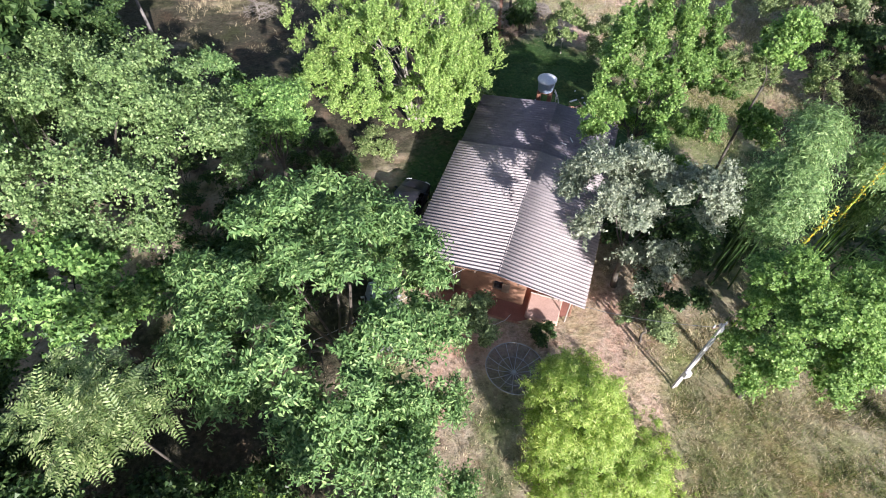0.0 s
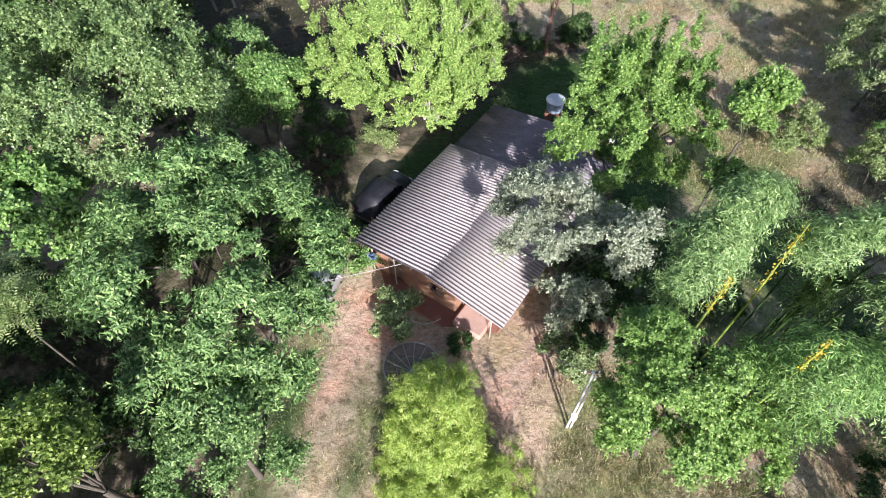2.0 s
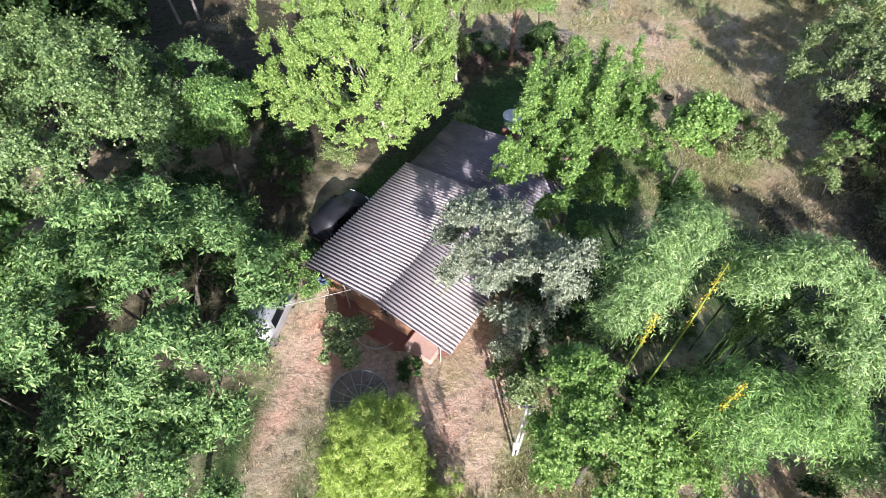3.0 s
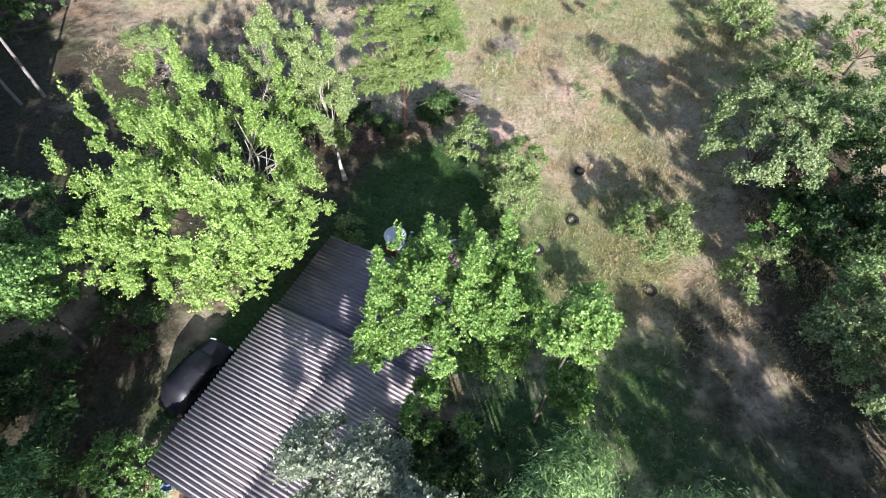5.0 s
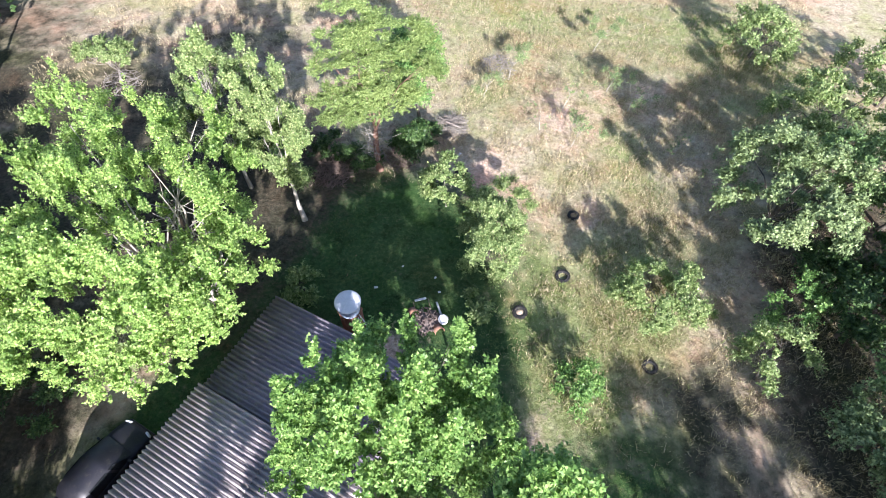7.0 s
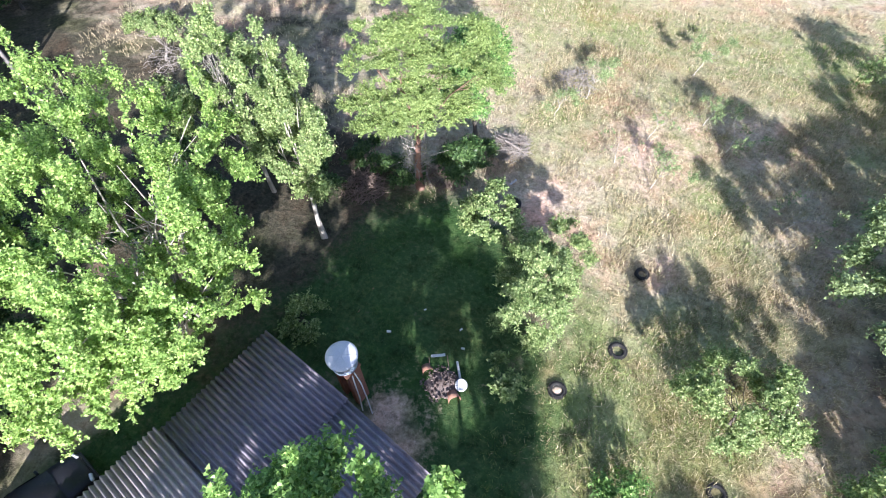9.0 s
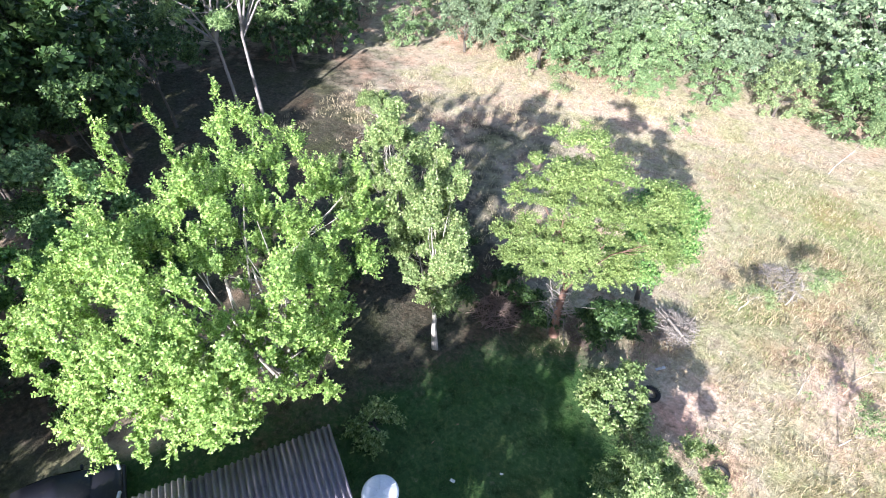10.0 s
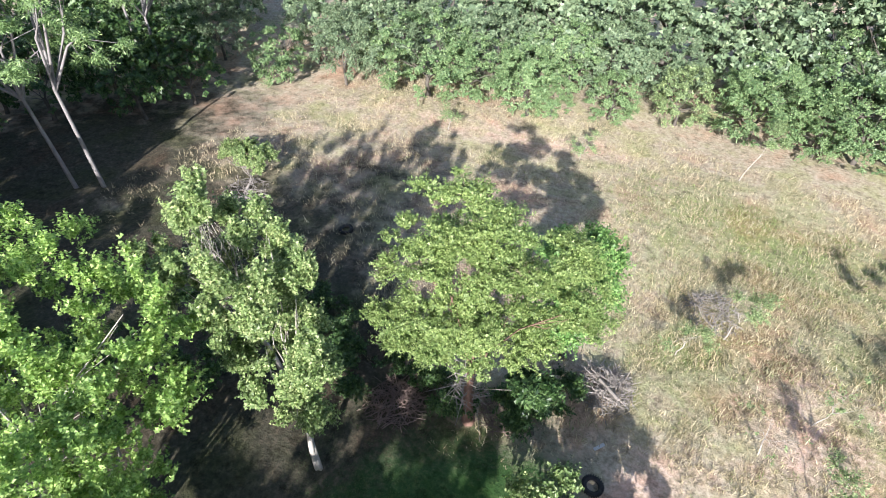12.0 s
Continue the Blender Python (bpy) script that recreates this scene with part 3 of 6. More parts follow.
def sheet_mesh(name, length, mat, waves=6, pitch=WAVE, thick=0.010):
    """One corrugated sheet: the waves run down the slope (local y)."""
    n = waves * 8
    u = np.linspace(0, waves * pitch + 0.03, n + 1)
    z = 0.056 * np.cos(2 * math.pi * u / pitch)
    ys = (0.0, length * 0.5, length)
    V = [(a, y, b + dz) for dz in (0, -thick) for y in ys for a, b in zip(u, z)]
    m = n + 1
    F = []
    for r in range(2):
        for i in range(n):
            F.append((r * m + i, r * m + i + 1, (r + 1) * m + i + 1, (r + 1) * m + i))
            o = 3 * m
            F.append((o + r * m + i + 1, o + r * m + i, o + (r + 1) * m + i, o + (r + 1) * m + i + 1))
    for r in (0, 2):
        for i in range(n):
            q = (r * m + i, r * m + i + 1, 3 * m + r * m + i + 1, 3 * m + r * m + i)
            F.append(q if r == 2 else q[::-1])
    me = bpy.data.meshes.new(name)
    me.from_pydata(V, [], F)
    me.materials.append(mat)
    for p in me.polygons:
        p.use_smooth = True
    return me


def slope_sheets(parent, rng, u0, columns, ridge_z, eave_z, run, side, mat, rows=1, waves=6, pitch=WAVE):
    """Sheets laid in rows from ridge to eave; side +1 is the left slope."""
    drop = math.atan2(ridge_z - eave_z, run)
    full = math.hypot(run, ridge_z - eave_z)
    length = full / rows + 0.14
    me = sheet_mesh("roof_sheet", length, mat, waves, pitch)
    wide = waves * pitch
    for r in range(rows):
        start = r * full / rows
        for c in range(columns):
            ob = new("roof_sheet", me)
            ob.parent = parent
            along = start - (0.14 if r else 0.0)
            y = (along * math.cos(drop) - 0.03) * side
            z = ridge_z - along * math.sin(drop) + (rows - 1 - r) * 0.02 + rng.uniform(-0.006, 0.006)
            u = u0 + c * wide
            tilt = math.degrees(drop)
            if side > 0:
                ob.matrix_basis = pose(u, y, z, -tilt, 0, rng.uniform(-0.15, 0.15))
            else:
                ob.matrix_basis = pose(u + wide, y, z, -tilt, 0, 180 + rng.uniform(-0.15, 0.15))


def wall_with_holes(bm, length, high, thick, holes):
    """A wall along x from 0, with rectangular holes (x0, x1, z0, z1) right through it."""
    xs = sorted({0, length, *[h[0] for h in holes], *[h[1] for h in holes]})
    zs = sorted({0, high, *[h[2] for h in holes], *[h[3] for h in holes]})
    for x0, x1 in zip(xs, xs[1:]):
        for z0, z1 in zip(zs, zs[1:]):
            cx, cz = (x0 + x1) / 2, (z0 + z1) / 2
            if any(h[0] < cx < h[1] and h[2] < cz < h[3] for h in holes):
                continue
            box(bm, (x1 - x0, thick, z1 - z0), (cx, 0, cz))
    bmesh.ops.remove_doubles(bm, verts=bm.verts, dist=0.001)
    return bm


def build_house():
    rng = random.Random(3)
    house = thing("house", HOUSE, "small ochre farmhouse with a weathered corrugated fibre-cement gable roof", "house")
    floor_z = 0.42
    # walls
    front = wall_with_holes(bmesh.new(), 4.2, 1.44, 0.15, [(0.8, 1.6, 0.0, 1.38), (2.9, 3.35, 0.6, 1.2)])
    part("front_wall", front, PLASTER, house, "sun-stained ochre plaster wall", at=pose(0.2, 3.1, floor_z, 0, 0, -90))
    part("corner_wall", wall_with_holes(bmesh.new(), 0.9, 1.44, 0.15, []), PLASTER, house, at=pose(0.28, -1.02, floor_z))
    part("corner_wall", wall_with_holes(bmesh.new(), 1.5, 1.44, 0.15, []), PLASTER, house, at=pose(1.25, -1.1, floor_z, 0, 0, -90))
    part("back_wall", wall_with_holes(bmesh.new(), 5.7, 1.85, 0.15, []), PLASTER, house, at=pose(10.7, 3.1, -0.1, 0, 0, -90))
    part("left_wall", wall_with_holes(bmesh.new(), 10.33, 2.1, 0.15, [(2.2, 3.2, 1.0, 1.75), (5.6, 6.4, 0.2, 1.8)]), PLASTER, house, at=pose(0.28, 3.02, -0.35))
    part("right_wall", wall_with_holes(bmesh.new(), 9.28, 2.1, 0.15, [(3.2, 4.2, 1.0, 1.75)]), PLASTER, house, at=pose(1.33, -2.52, -0.35))
    bm = bmesh.new()
    g = [bm.verts.new(v) for v in ((0.13, 3.1, 1.86), (0.13, -2.6, 1.86), (0.13, 0, 2.33), (0.27, 3.1, 1.86), (0.27, -2.6, 1.86), (0.27, 0, 2.33))]
    for f in ((0, 1, 2), (5, 4, 3), (0, 2, 5, 3), (2, 1, 4, 5), (1, 0, 3, 4)):
        bm.faces.new([g[i] for i in f])
    part("gable", bm, PLASTER, house)
    # veranda
    part("veranda_floor", box(bmesh.new(), (1.9, 6.1, 0.5), (0.24, 0.12, 0.17), bevel=0.02), CEMENT_RED, house, "red cement veranda floor")
    part("veranda_kerb", box(bmesh.new(), (0.10, 6.3, 0.5), (-0.74, 0.1, 0.19), bevel=0.02), PLASTER, house)
    part("veranda_kerb", box(bmesh.new(), (1.9, 0.10, 0.5), (0.24, -2.98, 0.19), bevel=0.02), PLASTER, house)
    part("skirting", box(bmesh.new(), (1.95, 0.25, 0.12), (0.1, -3.2, 0.0)), CONCRETE, house)
    part("skirting", box(bmesh.new(), (0.25, 6.6, 0.12), (-0.95, 0.1, 0.0)), CONCRETE, house)
    part("platform", box(bmesh.new(), (1.1, 1.3, 0.34), (0.12, -1.95, 0.58), bevel=0.05), CEMENT_PINK, house, "smooth pinkish cement platform")
    part("platform_edge", box(bmesh.new(), (0.05, 1.3, 0.05), (0.62, -1.95, 0.765), bevel=0.01), CONCRETE, house)
    for y in (2.9, 1.75, -2.85):
        part("post", rod(bmesh.new(), (-0.1, y, 0.4), (-0.1, y, 2.36 - abs(y) * (0.115 if y > 0 else 0.18)), 0.028, 0.024, 8), CONCRETE, house)
    part("beam", box(bmesh.new(), (0.09, 6.0, 0.09), (0.35, 0.25, 1.74)), TIMBER, house)
    door = part("door", box(bmesh.new(), (0.04, 0.76, 1.36), (0.22, 1.9, floor_z + 0.69), bevel=0.004), TIMBER, house, "dark timber door")
    part("door_handle", rod(bmesh.new(), (0.17, 1.62, floor_z + 0.8), (0.17, 1.7, floor_z + 0.8), 0.015), STEEL_GREY, door)
    window = part("window", wall_with_holes(bmesh.new(), 0.45, 0.6, 0.07, [(0.05, 0.4, 0.05, 0.55)]), TIMBER, house, at=pose(0.2, 0.2, floor_z + 0.6, 0, 0, -90))
    part("pane", box(bmesh.new(), (0.36, 0.01, 0.51), (0.225, 0.02, 0.3)), GLASS, window)
    part("shutter", box(bmesh.new(), (0.03, 0.3, 0.58), (0.10, -0.34, floor_z + 0.9), (0, 0, 8), 0.006), TIMBER, house, "weathered timber shutter standing open")
    # roof
    for w in (0.9, 1.8, 2.6, 3.3, -0.8, -1.6, -2.4, -3.0):
        drop = 0.115 * w if w > 0 else 0.178 * -w
        part("purlin", box(bmesh.new(), (6.9, 0.06, 0.08), (3.3, w, 2.26 - drop)), TIMBER, house)
    slope_sheets(house, rng, -0.2, 7, 2.47, 2.05, 3.68, 1, ROOF_SHEET)
    slope_sheets(house, rng, -0.2, 7, 2.47, 1.9, 3.28, -1, ROOF_SHEET)
    slope_sheets(house, rng, 6.5, 5, 2.2, 1.80, 3.66, 1, ROOF_OLD, 1, 5, 0.1776)
    slope_sheets(house, rng, 6.5, 5, 2.2, 1.74, 3.1, -1, ROOF_OLD, 1, 5, 0.1776)
    # loose boards, a slab of sheet and fallen twigs on the old roof
    for u, w, z, l, t in ((8.6, -1.2, 2.13, 0.35, 30), (8.2, -0.9, 2.15, 0.3, 70)):
        part("broken_strip", box(bmesh.new(), (l, 0.05, 0.02), (u, w, z), (0, 0, t)), PIPE_WHITE, house)
    return house


build_house()

# blue tarp hung under the front corner of the eave
bm = bmesh.new()
bmesh.ops.create_grid(bm, x_segments=8, y_segments=6, size=0.5)
for v in bm.verts:
    v.co = Vector((v.co.x * 0.4, v.co.y * 0.32, 0.12 * math.sin(v.co.x * 7) * math.cos(v.co.y * 6)))
bmesh.ops.solidify(bm, geom=bm.faces[:], thickness=0.01)
tarp = new("tarp", bpy.data.meshes.new("tarp"))
bm.to_mesh(tarp.data)
bm.free()
tarp.data.materials.append(TARP_BLUE)
tarp.matrix_basis = HOUSE @ pose(-0.3, 2.75, 1.85, 20, 35, 0)
tagged(tarp, "crumpled blue tarp hung at the corner of the roof", "tarp")


# ==== water tank ====
def build_tank():
    x, y = 9.74, 31.18
    g = float(height(x, y))
    tower = thing("tank_tower", pose(x, y, g, 0, 0, AXIS - 90), "reddish brick tower under a water tank", "tower")
    for dx in (-0.27, 0.27):
        part("pillar", box(bmesh.new(), (0.2, 0.5, 2.42), (dx, 0, 1.16), bevel=0.015), BRICK_RED, tower)
    part("slab", box(bmesh.new(), (0.74, 0.6, 0.08), (0, 0, 2.41), bevel=0.01), BRICK_RED, tower)
    tank = thing("water_tank", pose(x, y, g + 2.45) @ Matrix.Diagonal((1.08, 1.08, 1.05, 1)), "pale blue plastic water tank with a whitish lid", "water tank")
    bm = bmesh.new()
    prof = [(0.0, 0.0), (0.34, 0.0), (0.36, 0.05), (0.40, 0.5), (0.43, 0.52), (0.43, 0.56), (0.0, 0.56)]
    lathe(bm, prof, 28)
    part("body", bm, TANK_BLUE, tank, "pale blue barrel", True)
    bm = bmesh.new()
    lathe(bm, [(0.44, 0.545), (0.445, 0.585), (0.40, 0.605), (0.25, 0.64), (0.1, 0.655), (0.0, 0.66)], 28)
    lid = part("lid", bm, TANK_LID, tank, "translucent whitish lid with raised ribs", True)
    for a in (20, 80, 140):
        bm = bmesh.new()
        c, s = math.cos(radians(a)), math.sin(radians(a))
        for k in (-1, 1):
            rod(bm, (0.06 * k * c, 0.06 * k * s, 0.66), (0.41 * k * c, 0.41 * k * s, 0.605), 0.016, 0.012, 6)
        part("rib", bm, TANK_LID, lid)
    pipe = thing("water_pipe", pose(x, y, g), "white plastic pipes running down from a water tank", "pipe")
    for ps in ([(0.4, -0.3, 2.55), (0.5, -0.42, 2.4), (0.5, -0.45, 1.2), (0.45, -0.5, 0.02)], [(0.42, -0.2, 2.6), (0.62, -0.3, 2.2), (0.78, -0.45, 1.4), (0.8, -0.5, 0.02)]):
        V, F = tubes([[(p, 0.022) for p in ps]], 8)
        mesh_object("pipe_run", V, F, PIPE_WHITE, pipe, True)


def lathe(bm, prof, seg):
    rows = []
    for i in range(seg):
        a = 2 * math.pi * i / seg
        rows.append([bm.verts.new((r * math.cos(a), r * math.sin(a), z)) for r, z in prof])
    for i in range(seg):
        for j in range(len(prof) - 1):
            bm.faces.new((rows[i][j], rows[(i + 1) % seg][j], rows[(i + 1) % seg][j + 1], rows[i][j + 1]))
    bmesh.ops.remove_doubles(bm, verts=bm.verts, dist=1e-4)
    bmesh.ops.recalc_face_normals(bm, faces=bm.faces)
    return bm


build_tank()


# ==== satellite dish ====
def build_dish():
    x, y = 6.85, 16.35
    g = float(height(x, y))
    dish = thing("satellite_dish", pose(x, y, g), "large dark mesh satellite dish with pale ribs pointing skyward", "satellite dish")
    R, depth, n = 1.03, 0.31, 14
    tilt = pose(0, 0, 0.72, -6, 4, 0)
    part("mast", rod(bmesh.new(), (0, 0, -0.1), (0, 0, 0.72), 0.055), STEEL_GREY, dish)
    part("foot", box(bmesh.new(), (0.5, 0.5, 0.12), (0, 0, 0.02), bevel=0.02), CONCRETE, dish)
    for i in range(n):
        bm = bmesh.new()
        a0, a1 = 2 * math.pi * i / n, 2 * math.pi * (i + 1) / n
        grid = [[bm.verts.new((r * math.cos(a), r * math.sin(a), depth * (r / R) ** 2)) for a in np.linspace(a0, a1, 4)] for r in np.linspace(0.1, R, 7)]
        for p in range(6):
            for q in range(3):
                bm.faces.new((grid[p][q], grid[p + 1][q], grid[p + 1][q + 1], grid[p][q + 1]))
        part("mesh_panel", bm, WIRE_MESH, dish, at=tilt)
        rib = [((r * math.cos(a0), r * math.sin(a0), depth * (r / R) ** 2 + 0.006), 0.011) for r in np.linspace(0.05, R, 8)]
        V, F = tubes([rib], 5)
        ob = mesh_object("rib", V, F, STEEL_GREY, dish)
        ob.matrix_basis = tilt
    part("rim", ring(bmesh.new(), R, 0.017, (0, 0, depth), 48, 6), STEEL_GREY, dish, at=tilt)
    part("ring", ring(bmesh.new(), R * 0.55, 0.008, (0, 0, depth * 0.3025 + 0.005), 40, 5), STEEL_GREY, dish, at=tilt)
    part("hub", rod(bmesh.new(), (0, 0, -0.05), (0, 0, 0.06), 0.1, 0.07, 12), STEEL_GREY, dish, at=tilt)


build_dish()


# ==== power pole and wires ====
def build_pole():
    x, y = 12.5, 15.95
    g = float(height(x, y))
    pole = thing("utility_pole", pose(x, y, g, 0, 0, 15), "white painted concrete service pole with a meter box", "utility pole")
    bm = bmesh.new()
    r = bmesh.ops.create_cube(bm, size=1, matrix=Matrix.Translation((0, 0, 2.2)) @ Matrix.Diagonal((0.085, 0.085, 4.6, 1)))
    for v in bm.verts:
        if v.co.z > 3:
            v.co.x *= 0.75
            v.co.y *= 0.75
    bmesh.ops.bevel(bm, geom=bm.edges[:], offset=0.012, segments=1, affect="EDGES")
    part("shaft", bm, WHITE_POST, pole)
    part("conduit", rod(bmesh.new(), (0.14, 0.0, 0.0), (0.12, 0, 4.2), 0.035), PIPE_WHITE, pole, "white plastic conduit")
    meter = part("meter_box", box(bmesh.new(), (0.22, 0.15, 0.32), (-0.02, -0.12, 1.35), bevel=0.02), CERAMIC, pole, "pale meter box")
    part("cover", box(bmesh.new(), (0.16, 0.012, 0.22), (-0.02, -0.2, 1.36), bevel=0.003), LAMP_GLASS, meter)
    part("crossarm", box(bmesh.new(), (0.5, 0.05, 0.06), (0, 0.08, 4.25)), TIMBER, pole)
    for dx in (-0.2, 0.0, 0.2):
        part("insulator", rod(bmesh.new(), (dx, 0.08, 4.28), (dx, 0.08, 4.4), 0.035, 0.02, 8), CERAMIC, pole)
    return Vector((x, y, g + 4.3))


def wire(a, b, sag, label, radius=0.012, mat=None):
    a, b = Vector(a), Vector(b)
    pts = [(tuple(a.lerp(b, t) - Vector((0, 0, sag * 4 * t * (1 - t)))), radius) for t in np.linspace(0, 1, 14)]
    V, F = tubes([pts], 5)
    return tagged(mesh_object("wire", V, F, mat or PIPE_WHITE, None, True), label, "wire")


pole_top = build_pole()
corner = HOUSE @ Vector((-0.15, 1.3, 2.25))
wire(pole_top, HOUSE @ Vector((-0.2, -3.0, 2.0)), 0.25, "thin power line from the pole to the veranda", 0.01, STEEL_GREY)
wire(corner, (-1.6, 16.6, 2.1), 0.12, "pale clothes line stretched from the veranda post to a tree", 0.007)


V, F = tubes([[((x, y, float(height(x, y)) + 0.03), 0.014) for x, y in ((5.45, 19.45), (5.73, 19.03), (6.07, 18.88), (6.45, 18.84), (6.87, 19.03), (7.1, 19.3))]], 6)
tagged(mesh_object("hose", V, F, PIPE_WHITE, None, True), "pale hose curled on the bare yard", "hose")


# ==== cars ====
def build_car(name, m, paint, label, length=3.9, wide=1.62, tall=1.42):
    """A hatchback: nose to +y."""
    car = thing(name, m, label, "car")
    L, W, H = length / 2, wide / 2, tall
    # lower body, lofted along its length: (y, half width, belt height, sill)
    secs = [(-L, 0.80, 0.62, 0.34), (-L + 0.12, 0.92, 0.86, 0.26), (-L + 0.5, 0.99, 0.90, 0.2), (-0.4, 1.0, 0.90, 0.18), (0.55, 1.0, 0.88, 0.18), (L - 0.75, 0.98, 0.82, 0.2), (L - 0.2, 0.9, 0.70, 0.24), (L, 0.72, 0.56, 0.32)]
    bm = bmesh.new()
    rows = []
    for y, w, top, sill in secs:
        x = W * w
        pr = [(-x * 0.92, sill), (-x, sill + 0.14), (-x, top - 0.16), (-x * 0.93, top - 0.02), (-x * 0.5, top + 0.025), (0, top + 0.035), (x * 0.5, top + 0.025), (x * 0.93, top - 0.02), (x, top - 0.16), (x, sill + 0.14), (x * 0.92, sill)]
        rows.append([bm.verts.new((px, y, pz)) for px, pz in pr])
    for a, b in zip(rows, rows[1:]):
        for i in range(len(a) - 1):
            bm.faces.new((a[i], a[i + 1], b[i + 1], b[i]))
        bm.faces.new((a[-1], a[0], b[0], b[-1]))
    bm.faces.new(rows[0][::-1])
    bm.faces.new(rows[-1])
    bmesh.ops.recalc_face_normals(bm, faces=bm.faces)
    part("body", bm, paint, car, "", True)
    # cabin
    belt, roof_z = 0.86, H
    base = [(-L + 0.28, 0.90), (-L + 0.9, 0.93), (0.3, 0.93), (0.98, 0.88)]
    top = [(-L + 0.62, 0.70), (-L + 1.0, 0.74), (0.05, 0.74), (0.28, 0.70)]
    bm = bmesh.new()
    lo = [[bm.verts.new((s * W * w, y, belt)) for y, w in base] for s in (-1, 1)]
    hi = [[bm.verts.new((s * W * w, y, roof_z - (0.05 if i in (0, 3) else 0))) for i, (y, w) in enumerate(top)] for s in (-1, 1)]
    for i in range(3):
        bm.faces.new((hi[0][i], hi[0][i + 1], hi[1][i + 1], hi[1][i]))
        for s in (0, 1):
            bm.faces.new((lo[s][i], lo[s][i + 1], hi[s][i + 1], hi[s][i]))
    bm.faces.new((lo[0][0], hi[0][0], hi[1][0], lo[1][0]))
    bm.faces.new((lo[0][3], lo[1][3], hi[1][3], hi[0][3]))
    bmesh.ops.recalc_face_normals(bm, faces=bm.faces)
    bmesh.ops.bevel(bm, geom=bm.edges[:], offset=0.025, segments=2, affect="EDGES")
    part("cabin", bm, paint, car, "", True)

    def pane(name, corners, off):
        b = bmesh.new()
        c = [Vector(p) for p in corners]
        mid = sum(c, Vector()) / 4
        n = (c[1] - c[0]).cross(c[2] - c[1]).normalized() * off
        f = b.faces.new([b.verts.new(mid + (p - mid) * 0.84 + n) for p in c])
        bmesh.ops.solidify(b, geom=[f], thickness=0.006)
        return part(name, b, GLASS, car)

    def at(s, row, i):
        y, w = row[i]
        return (s * W * w, y, belt + 0.02 if row is base else roof_z - (0.05 if i in (0, 3) else 0))

    pane("windscreen", (at(-1, base, 3), at(1, base, 3), at(1, top, 3), at(-1, top, 3)), 0.035)
    pane("rear_window", (at(1, base, 0), at(-1, base, 0), at(-1, top, 0), at(1, top, 0)), 0.035)
    for s in (-1, 1):
        for i in (1, 2) if s > 0 else (1, 2):
            q = (at(s, base, i), at(s, base, i + 1), at(s, top, i + 1), at(s, top, i))
            pane("side_window", q if s > 0 else q[::-1], 0.03)
    for s in (-1, 1):
        for y in (-L + 0.72, L - 0.78):
            x = s * (W - 0.09)
            wheel = part("wheel", rod(bmesh.new(), (x - 0.085, y, 0.29), (x + 0.085, y, 0.29), 0.19, 0.19, 18), STEEL_GREY, car)
            b = ring(bmesh.new(), 0.235, 0.075, (0, 0, 0), 24, 8, 1.1)
            part("tyre", b, RUBBER, wheel, "", True, at=pose(x, y, 0.29, 0, 90, 0))
        part("headlight", box(bmesh.new(), (0.3, 0.12, 0.14), (s * W * 0.66, L - 0.1, 0.58), (0, 0, -s * 18), 0.03), LAMP_GLASS, car)
        part("tail_light", box(bmesh.new(), (0.14, 0.1, 0.26), (s * W * 0.82, -L + 0.08, 0.7), (0, 0, s * 12), 0.02), BRICK_RED, car)
        part("mirror", box(bmesh.new(), (0.17, 0.09, 0.12), (s * (W + 0.06), 0.72, 0.93), (0, 0, 0), 0.025), paint, car)
    part("bumper", box(bmesh.new(), (wide * 0.86, 0.16, 0.2), (0, L - 0.03, 0.36), bevel=0.05), paint, car)
    part("bumper", box(bmesh.new(), (wide * 0.9, 0.14, 0.22), (0, -L + 0.02, 0.42), bevel=0.05), paint, car)
    part("grille", box(bmesh.new(), (0.6, 0.03, 0.09), (0, L + 0.005, 0.55), bevel=0.01), RUBBER, car)
    return car


build_car("car", pose(*spot(2.85, 24.8, 0.02), 2, 0, -20) @ Matrix.Scale(0.84, 4), PAINT_DARK, "dark blue-black hatchback parked in the shade beside the house", 3.75, 1.64, 1.46)
build_car("car", pose(*spot(2.05, 18.95, 0.02), -2, 0, 2) @ Matrix.Scale(0.83, 4), PAINT_SILVER, "silver hatchback parked nose-in under the trees before the house", 3.7, 1.62, 1.45)


# ==== tyres ====
def build_tyre(x, y, radius, label, fill=None, sink=0.02):
    ob = thing("tyre", pose(x, y, float(height(x, y)) + 0.09 - sink, random.uniform(-3, 3), random.uniform(-3, 3), random.uniform(0, 90)), label, "tyre", "old tyres in the grass")
    bm = ring(bmesh.new(), radius * 0.76, radius * 0.24, (0, 0, 0), 32, 10, 0.95)
    part("casing", bm, RUBBER, ob, "", True)
    bm = bmesh.new()
    for i in range(28):
        a = 360 * i / 28
        box(bm, (0.03, radius * 0.1, 0.16), (radius * 0.985 * math.cos(radians(a)), radius * 0.985 * math.sin(radians(a)), 0), (0, 0, a + 90))
    part("tread", bm, RUBBER, ob)
    if fill:
        bm = bmesh.new()
        lathe(bm, [(0.0, 0.05), (radius * 0.3, 0.04), (radius * 0.6, -0.01), (radius * 0.6, -0.08), (0, -0.08)], 20)
        part("fill", bm, fill, ob, "pale sand heaped inside", True)
    return ob


